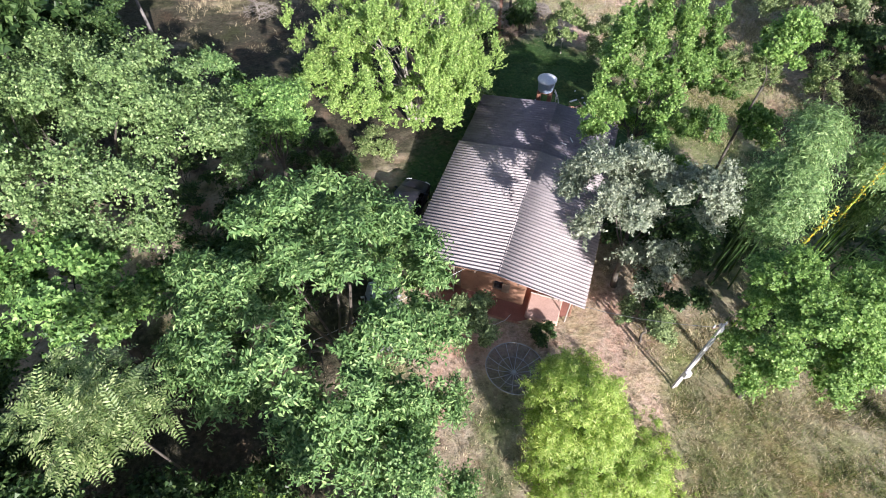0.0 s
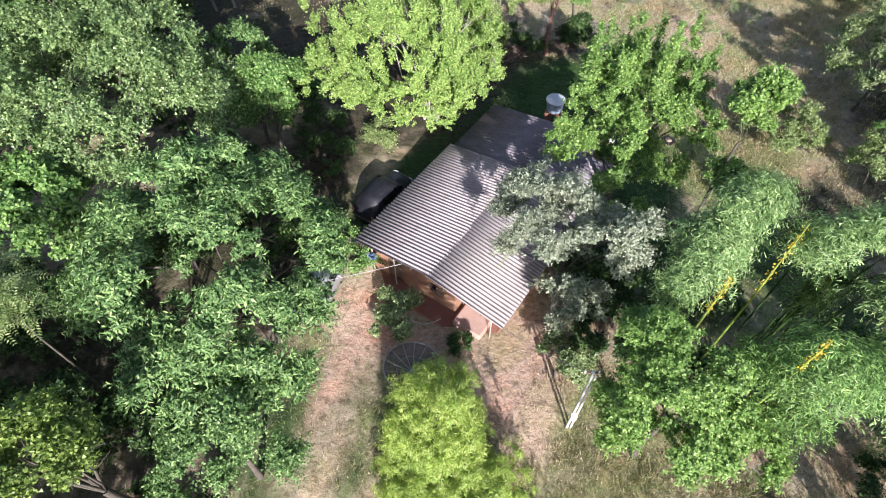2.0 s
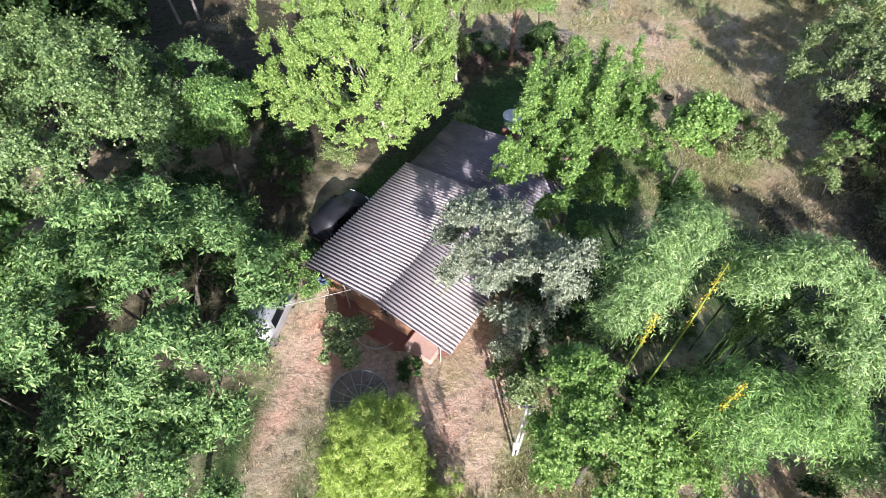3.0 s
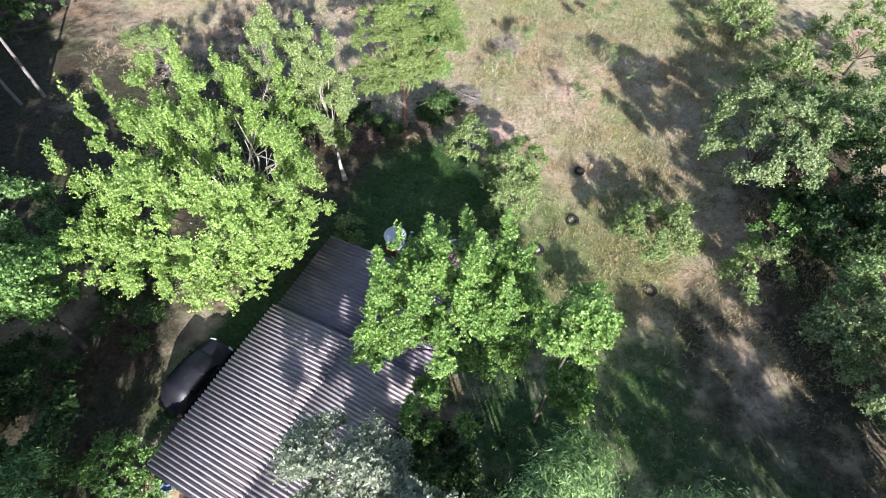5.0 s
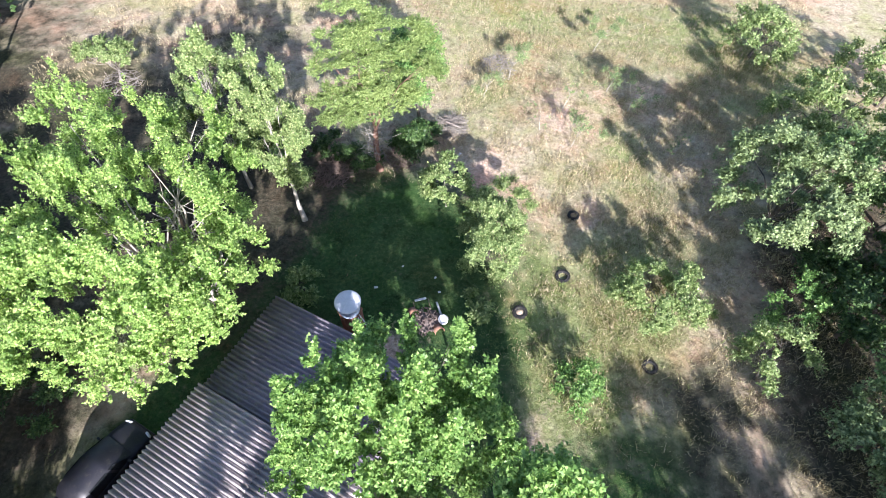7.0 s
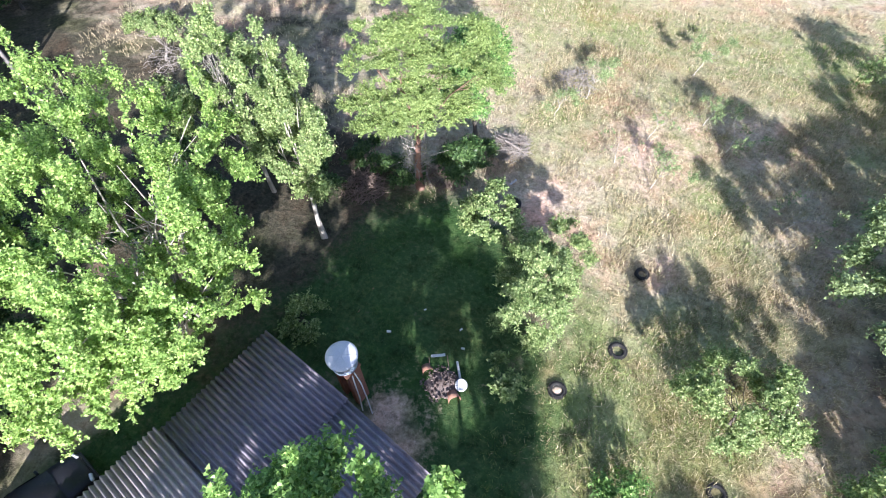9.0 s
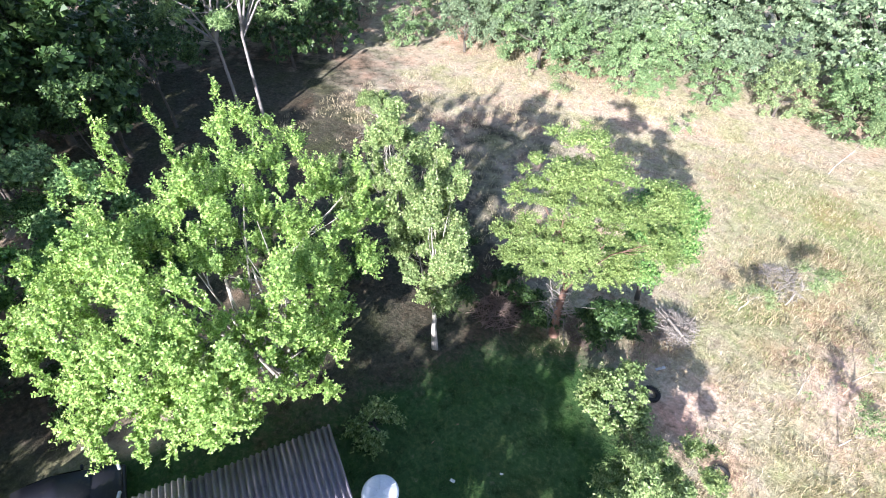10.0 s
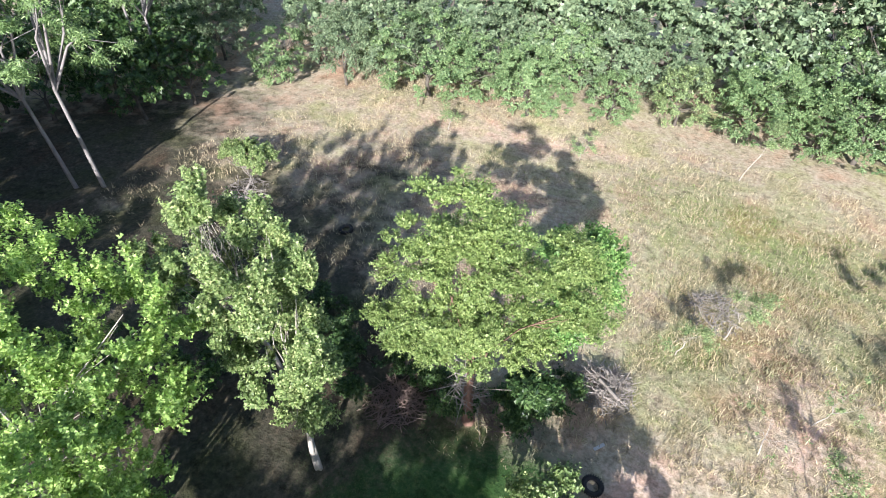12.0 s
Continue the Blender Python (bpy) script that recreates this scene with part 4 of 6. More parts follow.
random.seed(4)
build_tyre(16.07, 33.5, 0.31, "old black tyre filled with pale sand lying in the lawn", SAND)
build_tyre(17.79, 35.7, 0.33, "large old tyre overgrown with dry grass", None, 0.04)
build_tyre(18.19, 39.3, 0.27, "old black tyre lying on bare earth", None, 0.02)
build_tyre(21.3, 31.9, 0.30, "old tyre half sunk in shaded grass", None, 0.06)
build_tyre(15.6, 40.2, 0.29, "old tyre half hidden behind a bush", None, 0.05)
build_tyre(12.52, 41.1, 0.32, "large black tyre standing in the shade", None, 0.0)
build_tyre(-1.78, 45.7, 0.32, "large black tyre lying among shaded dry grass", None, 0.0)


# ==== litter and piles on the lawn ====
def heap(name, x, y, radius, tall, mat, label, category, seed, lumps=60):
    """A low heap of single lumps on a mound."""
    rng = np.random.default_rng(seed)
    ob = thing(name, pose(*spot(x, y)), label, category)
    bm = bmesh.new()
    bmesh.ops.create_grid(bm, x_segments=16, y_segments=16, size=radius)
    for v in bm.verts:
        r = math.hypot(v.co.x, v.co.y) / radius
        v.co.z = tall * max(0, 1 - r * r) * (0.7 + 0.5 * noise.noise(v.co * 3.0 + Vector((seed, 0, 0)))) - 0.06 * min(1, r) - 0.6 * max(0, r - 0.92)
    part("mound", bm, mat, ob, "", True)
    bm = bmesh.new()
    for _ in range(lumps):
        a, r = rng.uniform(0, 2 * math.pi), radius * math.sqrt(rng.random()) * 0.9
        s = rng.uniform(0.02, 0.07)
        box(bm, (s * 1.5, s, s * 0.8), (r * math.cos(a), r * math.sin(a), tall * max(0, 1 - (r / radius) ** 2) * 0.8 + 0.02), tuple(rng.uniform(0, 90, 3)))
    tagged(part("rubble", bm, RUBBLE, ob), kind="stuff")
    return ob


heap("rubble_heap", 12.25, 32.35, 0.72, 0.18, RUBBLE, "low heap of soil, rubble and litter on the lawn", "rubble heap", 11, 150)
for x, y, s in ((11.6, 32.8, 0.2), (12.75, 32.2, 0.22)):
    ob = thing("bucket", pose(*spot(x, y, -0.01), 75, 0, 40), "muddy bucket tipped over on the lawn", "bucket")
    part("body", lathe(bmesh.new(), [(0, 0), (s * 0.8, 0), (s, s * 1.5), (s * 0.94, s * 1.5), (s * 0.76, 0.02), (0, 0.02)], 18), SOIL, ob, "", True)
basin = thing("washbasin", pose(*spot(12.95, 32.55, 0.05), 20, 10, 30) @ Matrix.Diagonal((0.75, 0.75, 0.75, 1)), "broken white ceramic basin lying on the lawn", "washbasin")
bm = bmesh.new()
lathe(bm, [(0.0, 0.0), (0.1, 0.01), (0.2, 0.1), (0.26, 0.17), (0.29, 0.17), (0.28, 0.14), (0.2, 0.04), (0.1, -0.03), (0, -0.03)], 20)
part("bowl", bm, CERAMIC, basin, "", True)
ob = thing("pipe_offcut", pose(*spot(12.75, 33.0, 0.05), 0, 0, 118), "short white plastic pipe lying on the lawn", "pipe")
part("tube", rod(bmesh.new(), (-0.38, 0, 0), (0.38, 0, 0), 0.045, 0.045, 14), PIPE_WHITE, ob)
rack = thing("broken_rack", pose(*spot(12.0, 33.05, 0.0), 0, 0, 25), "rusty metal rack with a pale bar lying beside a heap", "rack")
for dx in (-0.32, 0.32):
    part("leg", rod(bmesh.new(), (dx, -0.2, 0.03), (dx, 0.22, 0.2), 0.014), TIMBER, rack)
part("bar", box(bmesh.new(), (0.5, 0.1, 0.03), (0, 0.22, 0.21), bevel=0.008), PIPE_WHITE, rack)
for x, y, s, a in ((9.9, 33.6, 0.16, 20), (12.3, 34.6, 0.12, 60), (10.9, 30.2, 0.2, 15), (11.6, 29.8, 0.14, 75), (12.6, 33.9, 0.13, 10), (10.8, 34.9, 0.1, 40)):
    ob = thing("scrap", pose(*spot(x, y, 0.02), 5, 4, a), "small pale scrap lying on the lawn", "litter", "scraps on the lawn")
    part("piece", box(bmesh.new(), (s, s * 0.55, 0.03), bevel=0.006), PIPE_WHITE, ob)
ob = thing("plank", pose(*spot(12.16, 42.45, 0.05), 0, 0, 62), "short white board lying on shaded earth", "plank")
part("board", box(bmesh.new(), (0.4, 0.1, 0.04), bevel=0.006), WHITE_POST, ob)
trough = thing("channel", pose(*spot(8.56, 34.4, -0.06), 0, 0, 84), "narrow strip of bare earth in the lawn", "channel")
part("bed", box(bmesh.new(), (1.5, 0.09, 0.08), bevel=0.02), SOIL, trough)


def brush_pile(x, y, radius, tall, count, label, seed, mat=None):
    rng = np.random.default_rng(seed)
    ob = thing("brush_pile", pose(*spot(x, y)), label, "brush pile")
    paths = []
    for _ in range(count):
        a, r = rng.uniform(0, 2 * math.pi), radius * math.sqrt(rng.random())
        c = np.array((r * math.cos(a), r * math.sin(a), 0.05 + tall * (1 - (r / radius) ** 2) * rng.random()))
        d = rng.normal(size=3) * (1, 1, 0.25)
        d *= rng.uniform(0.3, 0.9) / np.linalg.norm(d)
        w = rng.uniform(0.006, 0.02)
        paths.append([(c - d * 0.5, w), (c + rng.normal(size=3) * 0.05, w), (c + d * 0.5, w * 0.5)])
    V, F = tubes(paths, 4)
    V[:, 2] = np.maximum(V[:, 2], -0.03)
    tagged(mesh_object("brushwood", V, F, mat or WOOD_DEAD, ob), kind="stuff")
    return ob


brush_pile(11.44, 44.6, 1.0, 0.55, 420, "grey heap of cut branches and sticks at the lawn's edge", 2)
ob = thing("log", pose(*spot(11.6, 44.4, 0.5), 0, 8, 150), "pale split log resting on a heap of branches", "log")
part("stem", rod(bmesh.new(), (-0.5, 0, 0), (0.5, 0, 0), 0.06, 0.045, 10), WOOD_DEAD, ob)
brush_pile(6.1, 39.9, 0.9, 0.45, 260, "reddish heap of dry leaves and brush under trees", 3, BRUSH)
brush_pile(9.2, 41.8, 0.9, 0.35, 160, "dry brush beside a tree", 8, BRUSH)
brush_pile(13.4, 50.6, 1.1, 0.35, 200, "grey brush lying in dry grass", 9)
# ==== trees round the house ====
R = np.random.default_rng


def args(count, length, width, **more):
    """Leaves of a crown: how many, how long (in a cluster of leaflets) and how broad."""
    return dict(count=int(count * 1.1), length=length * 0.78, width=min(0.8, width * 1.38), **more)


def build_trees():
    rng = R(21)
    # broad glossy tree before the house
    lobes = np.concatenate([clumps(rng, (1.2, 16.0, 6.6), (3.2, 3.7, 3.2), 74, 0.66, -0.3, 0.75, 0.15), clumps(rng, (1.0, 16.0, 8.2), (1.9, 2.2, 1.3), 16, 0.6, -0.4), clumps(rng, (2.1, 13.1, 6.0), (1.5, 1.5, 1.6), 18, 0.58, -0.2, 0.75, 0.15), clumps(rng, (-1.5, 14.2, 6.6), (1.2, 1.3, 1.1), 9, 0.6), clumps(rng, (3.7, 16.4, 5.7), (0.9, 1.5, 1.3), 16, 0.55, -0.5), clumps(rng, (2.0, 18.9, 6.0), (1.7, 1.1, 1.3), 20, 0.55, -0.4), clumps(rng, (-0.6, 18.3, 6.3), (1.3, 1.0, 1.2), 12, 0.55, -0.4), clumps(rng, (-2.5, 16.6, 5.8), (1.1, 1.4, 1.3), 14, 0.55, -0.4), clumps(rng, (4.0, 13.9, 4.8), (0.7, 1.0, 1.0), 8, 0.5, -0.5)])
    tree(rng, "tree", spot(1.2, 16.6), "broad tree with glossy dark green leaves", lobes, LEAF_MANGO, dict(count=104000, length=0.16, width=0.36, rosette=12, hang=0.4, small=False), BARK_GREY, 0.22, boughs=8)
    # olive-green trees beyond it
    lobes = clumps(rng, (-7.6, 22.6, 6.2), (5.0, 4.4, 3.3), 90, 0.85, -0.2, 0.8)
    tree(rng, "tree", spot(-7.5, 22.5), "wide olive-green tree with fine leaves", lobes, LEAF_OLIVE, args(88000, 0.135, 0.57, rosette=12), BARK_GREY, 0.24, boughs=16)
    lobes = clumps(rng, (-2.2, 25.8, 5.2), (1.6, 1.6, 1.5), 22, 0.55, -0.2)
    tree(rng, "tree", spot(-2.6, 25.5), "small green tree with bright young shoots", lobes, LEAF_GREEN, args(38000, 0.13, 0.57), BARK_GREY, 0.12, boughs=8)
    lobes = clumps(rng, (-13.2, 17.5, 5.0), (3.4, 3.4, 3.0), 44, 0.8, -0.2)
    tree(rng, "tree", spot(-13.5, 17.5), "wide olive-green tree in a dense grove", lobes, LEAF_OLIVE, args(34000, 0.2, 0.57), BARK_GREY, 0.22, boughs=10)
    lobes = clumps(rng, (-7.1, 17.0, 5.0), (2.3, 1.9, 2.3), 30, 0.6, -0.2)
    tree(rng, "tree", spot(-6.8, 17.3), "tree with yellowish green leaves in a dense grove", lobes, LEAF_GREEN, args(34000, 0.185, 0.57), BARK_GREY, 0.16, boughs=8)
    lobes = clumps(rng, (-3.0, 12.6, 7.8), (1.3, 1.05, 0.9), 14, 0.55, -0.1)
    tree(rng, "tree", spot(-3.2, 12.8), "slender tree with feathered pale green leaves", lobes, LEAF_PALE, dict(count=460, length=0.58), BARK_GREY, 0.04, (0.0, 0.1, 6.2), 4, kind="frond")
    lobes = clumps(rng, (-6.5, 11.2, 4.4), (2.6, 2.4, 2.0), 18, 0.85, -0.2)
    tree(rng, "tree", spot(-6.4, 11.2), "dark green tree in the shade of its neighbours", lobes, LEAF_SHADED, args(34000, 0.16, 0.52), BARK_GREY, 0.12, boughs=4)
    lobes = clumps(rng, (0.6, 9.7, 7.9), (1.5, 1.1, 1.0), 28, 0.44, -0.3)
    tree(rng, "tree", spot(0.5, 9.9), "rounded tree with small yellowish green leaves", lobes, LEAF_OCHRE, args(44000, 0.1, 0.57, rosette=12), BARK_GREY, 0.15, boughs=9)
    lobes = clumps(rng, (3.1, 11.7, 4.4), (1.7, 2.0, 1.7), 20, 0.65, -0.2)
    tree(rng, "tree", spot(3.1, 11.7), "small tree with glossy green leaves", lobes, LEAF_MANGO, args(38000, 0.11, 0.52), BARK_GREY, 0.11, boughs=8)
    # Three trees beyond the view, added to cast shade on the grove.
    lobes = clumps(rng, (-4.4, 4.6, 6.6), (3.4, 2.6, 3.0), 26, 1.0)
    tree(rng, "tree", spot(-4.4, 4.6), "unseen dark tree that shades a grove", lobes, LEAF_SHADED, args(16000, 0.34, 0.52), BARK_GREY, 0.18, boughs=7)
    lobes = clumps(rng, (0.0, 2.6, 6.0), (2.6, 2.2, 3.0), 30, 0.9)
    tree(rng, "tree", spot(0.0, 2.6), "unseen dark tree that shades a grove", lobes, LEAF_SHADED, args(9000, 0.34, 0.52), BARK_GREY, 0.18, boughs=7)
    lobes = clumps(rng, (-10.5, 7.0, 6.2), (3.6, 3.0, 3.0), 26, 1.0)
    tree(rng, "tree", spot(-10.5, 7.0), "unseen dark green tree shading a dense grove", lobes, LEAF_SHADED, args(16000, 0.34, 0.52), BARK_GREY, 0.2, boughs=7)
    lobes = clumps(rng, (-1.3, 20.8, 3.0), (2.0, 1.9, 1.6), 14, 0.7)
    tree(rng, "tree", spot(-1.3, 20.8), "low dark tree growing in deep shade", lobes, LEAF_SHADED, args(20400, 0.166, 0.52), BARK_GREY, 0.1, boughs=6)

    for x, y, z, r, n, leaf, label in ((-4.6, 27.4, 2.6, 1.7, 15000, LEAF_GREEN, "shaded green tree beside a grove"), (-6.6, 28.9, 3.6, 2.2, 24000, LEAF_MANGO, "leafy green tree beside a grove"), (-9.4, 27.6, 4.2, 2.3, 16000, LEAF_OLIVE, "grey-green tree in a grove"), (-3.4, 23.0, 2.0, 1.4, 9000, LEAF_SHADED, "low dark tree in deep shade"), (-11.4, 31.6, 4.6, 2.6, 16000, LEAF_SHADED, "dark green tree at the edge of a clearing"), (-15.2, 33.4, 5.0, 2.8, 14000, LEAF_SHADED, "dark green tree beside a clearing"), (-16.8, 36.6, 4.4, 2.4, 12000, LEAF_SHADED, "dark green tree beside eucalyptus trunks"), (-3.6, 18.8, 3.2, 1.7, 14000, LEAF_SHADED, "dark tree growing between two larger ones"), (-4.6, 9.8, 3.4, 1.6, 9000, LEAF_SHADED, "low dark tree in deep shade"), (-8.0, 14.2, 3.6, 1.7, 9000, LEAF_SHADED, "low dark tree in deep shade"), (-9.8, 13.6, 4.0, 2.0, 14000, LEAF_SHADED, "dark tree in a dense grove"), (-13.6, 24.6, 3.4, 2.4, 13000, LEAF_SHADED, "dark tree behind a grove"), (-3.2, 11.2, 2.6, 1.6, 9000, LEAF_SHADED, "low dark tree in deep shade"), (-5.8, 14.4, 3.4, 1.5, 9000, LEAF_SHADED, "low dark tree in deep shade"), (-1.4, 11.8, 2.0, 1.2, 7000, LEAF_SHADED, "low dark tree in deep shade"), (-8.6, 9.6, 3.4, 1.9, 9000, LEAF_SHADED, "dark tree in a dense grove"), (1.4, 9.4, 2.0, 1.3, 7000, LEAF_SHADED, "low dark tree in deep shade"), (-3.0, 7.6, 4.0, 2.0, 9000, LEAF_SHADED, "dark tree at the edge of a grove")):
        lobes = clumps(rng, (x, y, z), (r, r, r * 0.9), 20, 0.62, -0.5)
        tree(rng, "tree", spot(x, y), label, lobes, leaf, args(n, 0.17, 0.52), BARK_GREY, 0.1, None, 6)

    # Tall trees out of view, added to darken the clearing and left woods.
    for x, y, tall, r in ((-12.2, 27.6, 12.0, 2.6), (-15.6, 29.4, 13.0, 2.8), (-18.6, 31.4, 13.0, 2.8), (-13.8, 32.6, 11.5, 2.2), (-21.6, 28.6, 13.0, 2.8), (-25.0, 31.0, 13.0, 2.8)):
        lobes = clumps(rng, (x, y, tall * 0.58), (r, r, tall * 0.42), 40, 0.9, -0.8)
        tree(rng, "tree", spot(x, y), "tall unseen tree that shades a clearing", lobes, LEAF_SHADED, args(11000, 0.42, 0.52), BARK_GREY, 0.2, None, 8, group="tall trees by the clearing")

    # tall lime-green tree behind the house, with several upright stems
    rng = R(33)
    lobes = np.concatenate([clumps(rng, (2.9, 30.4, 5.0), (4.2, 4.3, 3.2), 210, 0.42, -0.5, 1.7, 0.3), clumps(rng, (1.2, 33.4, 6.3), (2.6, 2.6, 2.4), 36, 0.52, -0.3, 1.1), clumps(rng, (4.9, 34.2, 5.6), (1.2, 1.6, 2.2), 14, 0.5, -0.3, 1.0), clumps(rng, (5.4, 30.8, 3.9), (1.5, 2.2, 1.7), 44, 0.42, -0.7, 1.3), clumps(rng, (3.4, 27.8, 3.8), (1.9, 1.5, 1.3), 24, 0.46, -0.5), clumps(rng, (2.0, 29.0, 6.6), (1.7, 1.4, 1.5), 30, 0.44, -0.2), clumps(rng, (0.2, 28.8, 5.2), (1.6, 1.8, 1.6), 26, 0.44, -0.4), clumps(rng, (-1.0, 27.6, 4.6), (1.2, 1.3, 1.5), 18, 0.42, -0.3), clumps(rng, (0.8, 26.8, 5.0), (0.9, 0.7, 1.0), 12, 0.42, -0.4), clumps(rng, (4.6, 29.3, 5.0), (1.1, 1.2, 1.6), 26, 0.42, -0.6, 1.2), clumps(rng, (4.5, 30.6, 2.9), (1.0, 1.3, 1.1), 22, 0.4, -0.7), clumps(rng, (4.2, 32.6, 2.4), (0.9, 1.0, 1.0), 14, 0.4, -0.6), clumps(rng, (4.4, 28.3, 3.6), (1.0, 0.9, 1.0), 14, 0.4, -0.6)])
    spires = []
    for cx, cy, top in ((2.15, 33.0, 10.6), (-0.5, 30.6, 9.9), (3.9, 33.2, 8.9), (2.6, 34.5, 8.9), (-0.7, 32.1, 9.1), (4.4, 35.3, 8.8), (-1.6, 29.6, 8.2), (2.9, 30.9, 8.8), (1.75, 29.0, 9.2), (0.8, 34.2, 8.6), (5.0, 32.4, 7.4), (3.6, 29.4, 7.6)):
        for t in np.linspace(0, 1, 5):
            spires.append((cx + rng.normal() * 0.12, cy + rng.normal() * 0.12, top - 0.2 - 2.2 * (1 - t), 0.52 - 0.3 * t, 0.52 - 0.3 * t, 0.5))
    lobes = np.concatenate([lobes, spires])
    # an opening on the sunny side, where the pale stems stand free
    gap, way = np.array((4.4, 31.6, 5.6)), unit(np.array((0.49, -0.46, 0.74)))
    off = lobes[:, :3] - gap
    along = off @ way
    clear = (along > -0.6) & (np.linalg.norm(off - along[:, None] * way, axis=1) < 0.55)
    lobes = lobes[~clear]
    base = spot(3.0, 32.0)
    stems = []
    for dx, dy, top in ((1.0, -0.2, 7.4), (1.6, 0.1, 6.6), (0.6, 0.3, 7.8), (1.9, -0.4, 6.0)):
        wob = rng.normal(size=(3, 3)) * (0.26, 0.26, 0.1)
        stems.append([(np.array((0.25 * dx, 0.3 * dy, -0.1)), 0.085), (np.array((dx * 0.5, dy * 0.6, 2.2)) + wob[0], 0.07), (np.array((dx * 0.9, dy, 4.2)) + wob[1], 0.05), (np.array((dx * 1.15, dy * 1.2, 5.6)) + wob[2], 0.032), (np.array((dx * 1.3, dy * 1.4, top)), 0.008)])
        for _ in range(4):
            k = np.array((dx * 0.9, dy, rng.uniform(3.6, 5.6)))
            stems.append([(k, 0.03), (k + rng.normal(size=3) * (0.3, 0.3, 0.15) + (0, 0, 0.5), 0.02), (k + rng.normal(size=3) * (0.6, 0.6, 0.2) + (0, 0, 1.2), 0.006)])
    for a in range(7):
        tip = np.array((4.0 * math.cos(a * 0.9) * rng.uniform(0.4, 0.9), 3.8 * math.sin(a * 0.9) * rng.uniform(0.4, 0.9), rng.uniform(4.6, 7.4)))
        stems.append([(np.array((0.3 * math.cos(a), 0.3 * math.sin(a), -0.1)), 0.08), (tip * (0.3, 0.3, 0.4) + rng.normal(size=3) * 0.15, 0.06), (tip * (0.55, 0.55, 0.6) + rng.normal(size=3) * 0.25, 0.04), (tip * (0.8, 0.8, 0.82) + rng.normal(size=3) * 0.25, 0.022), (tip, 0.008)])
    tree(rng, "tree", base, "tall spreading tree with sunlit lime-green leaves and pale stems", lobes, LEAF_LIME, args(215000, 0.103, 0.58, up=0.85, rosette=16, hang=0.0, reach=0.95), BARK_PALE, 0.13, boughs=22, extra=stems)
    # slender trees at the lawn's far edge
    lobes = np.concatenate([clumps(rng, (5.4, 37.0, 5.0), (1.35, 1.25, 2.2), 56, 0.4, -0.8, 1.3), clumps(rng, (5.6, 36.9, 2.4), (0.6, 0.55, 1.1), 14, 0.34, -0.9, 1.2), clumps(rng, (5.8, 37.8, 6.6), (0.4, 0.4, 0.9), 7, 0.3, -0.5, 1.4), clumps(rng, (5.0, 36.3, 6.9), (0.45, 0.45, 1.1), 8, 0.3, -0.5, 1.4), clumps(rng, (4.7, 37.9, 7.2), (0.4, 0.4, 1.1), 7, 0.3, -0.5, 1.4)])
    base = spot(5.68, 36.75)
    tree(rng, "tree", base, "slender tree with small pale green leaves and a whitish trunk", lobes, LEAF_PALE, args(76000, 0.092, 0.62, hang=0.0, up=0.9, reach=0.95), BARK_PALE, 0.085, (-0.2, 0.3, 3.2), 12, extra=[[((0.12, 0.02, -0.1), 0.07), ((-0.1, 0.15, 1.2), 0.06), ((-0.25, 0.5, 2.6), 0.04)]])
    lobes = np.concatenate([clumps(rng, (3.4, 37.6, 5.6), (1.5, 1.4, 2.6), 36, 0.36, -0.6, 1.4), clumps(rng, (1.6, 37.2, 5.2), (1.1, 1.1, 2.0), 16, 0.34, -0.5, 1.4), clumps(rng, (3.75, 37.2, 8.0), (0.35, 0.35, 0.9), 6, 0.26, -0.5, 1.4)])
    tree(rng, "tree", spot(2.4, 38.4), "slender tree with grey-green leaves and dead twigs", lobes, LEAF_PALE, args(36000, 0.11, 0.6, up=0.9), BARK_PALE, 0.085, None, 26, twigs=4)
    # flat-topped tree with a reddish trunk
    layers = []
    for x, y, z, r in ((8.0, 40.6, 8.3, 0.75), (7.4, 40.2, 7.2, 0.85), (8.7, 41.0, 7.3, 0.9), (7.1, 40.0, 6.0, 0.95), (8.1, 40.7, 6.0, 1.2), (9.2, 41.3, 6.0, 0.95), (6.8, 39.8, 4.6, 0.7), (7.9, 40.3, 4.4, 1.0), (9.0, 41.2, 4.5, 1.0), (7.1, 39.9, 3.4, 0.6), (10.1, 41.9, 6.6, 0.7), (10.6, 42.1, 5.8, 0.75), (10.2, 42.0, 4.9, 0.8), (10.9, 42.3, 4.4, 0.6), (9.9, 41.8, 3.7, 0.7), (8.6, 39.9, 5.2, 0.9), (7.6, 41.5, 6.4, 0.9), (8.6, 42.0, 5.2, 0.9), (8.3, 40.4, 3.8, 0.9), (7.6, 40.2, 3.5, 0.7), (9.3, 41.2, 3.6, 0.8), (8.4, 40.9, 7.0, 0.9)):
        layers.append(clumps(rng, (x, y, z), (r, r, 0.34), int(5 + 10 * r), 0.4, -0.6, 0.6, 0.2))
    lobes = np.concatenate(layers)
    dead = []
    for k in range(44):
        a = rng.uniform(0, 6.28)
        p0 = np.array((-0.05, 0, rng.uniform(0.9, 2.5)))
        p1 = p0 + np.array((math.cos(a) * 0.35, math.sin(a) * 0.35, 0.25))
        p2 = p1 + rng.normal(size=3) * 0.4 + np.array((math.cos(a) * 0.3, math.sin(a) * 0.3, 0.05))
        dead.append([(p0, 0.018), (p1, 0.013), (p2, 0.006)])
        dead.append([(p1, 0.011), (p1 + rng.normal(size=3) * 0.25, 0.003)])
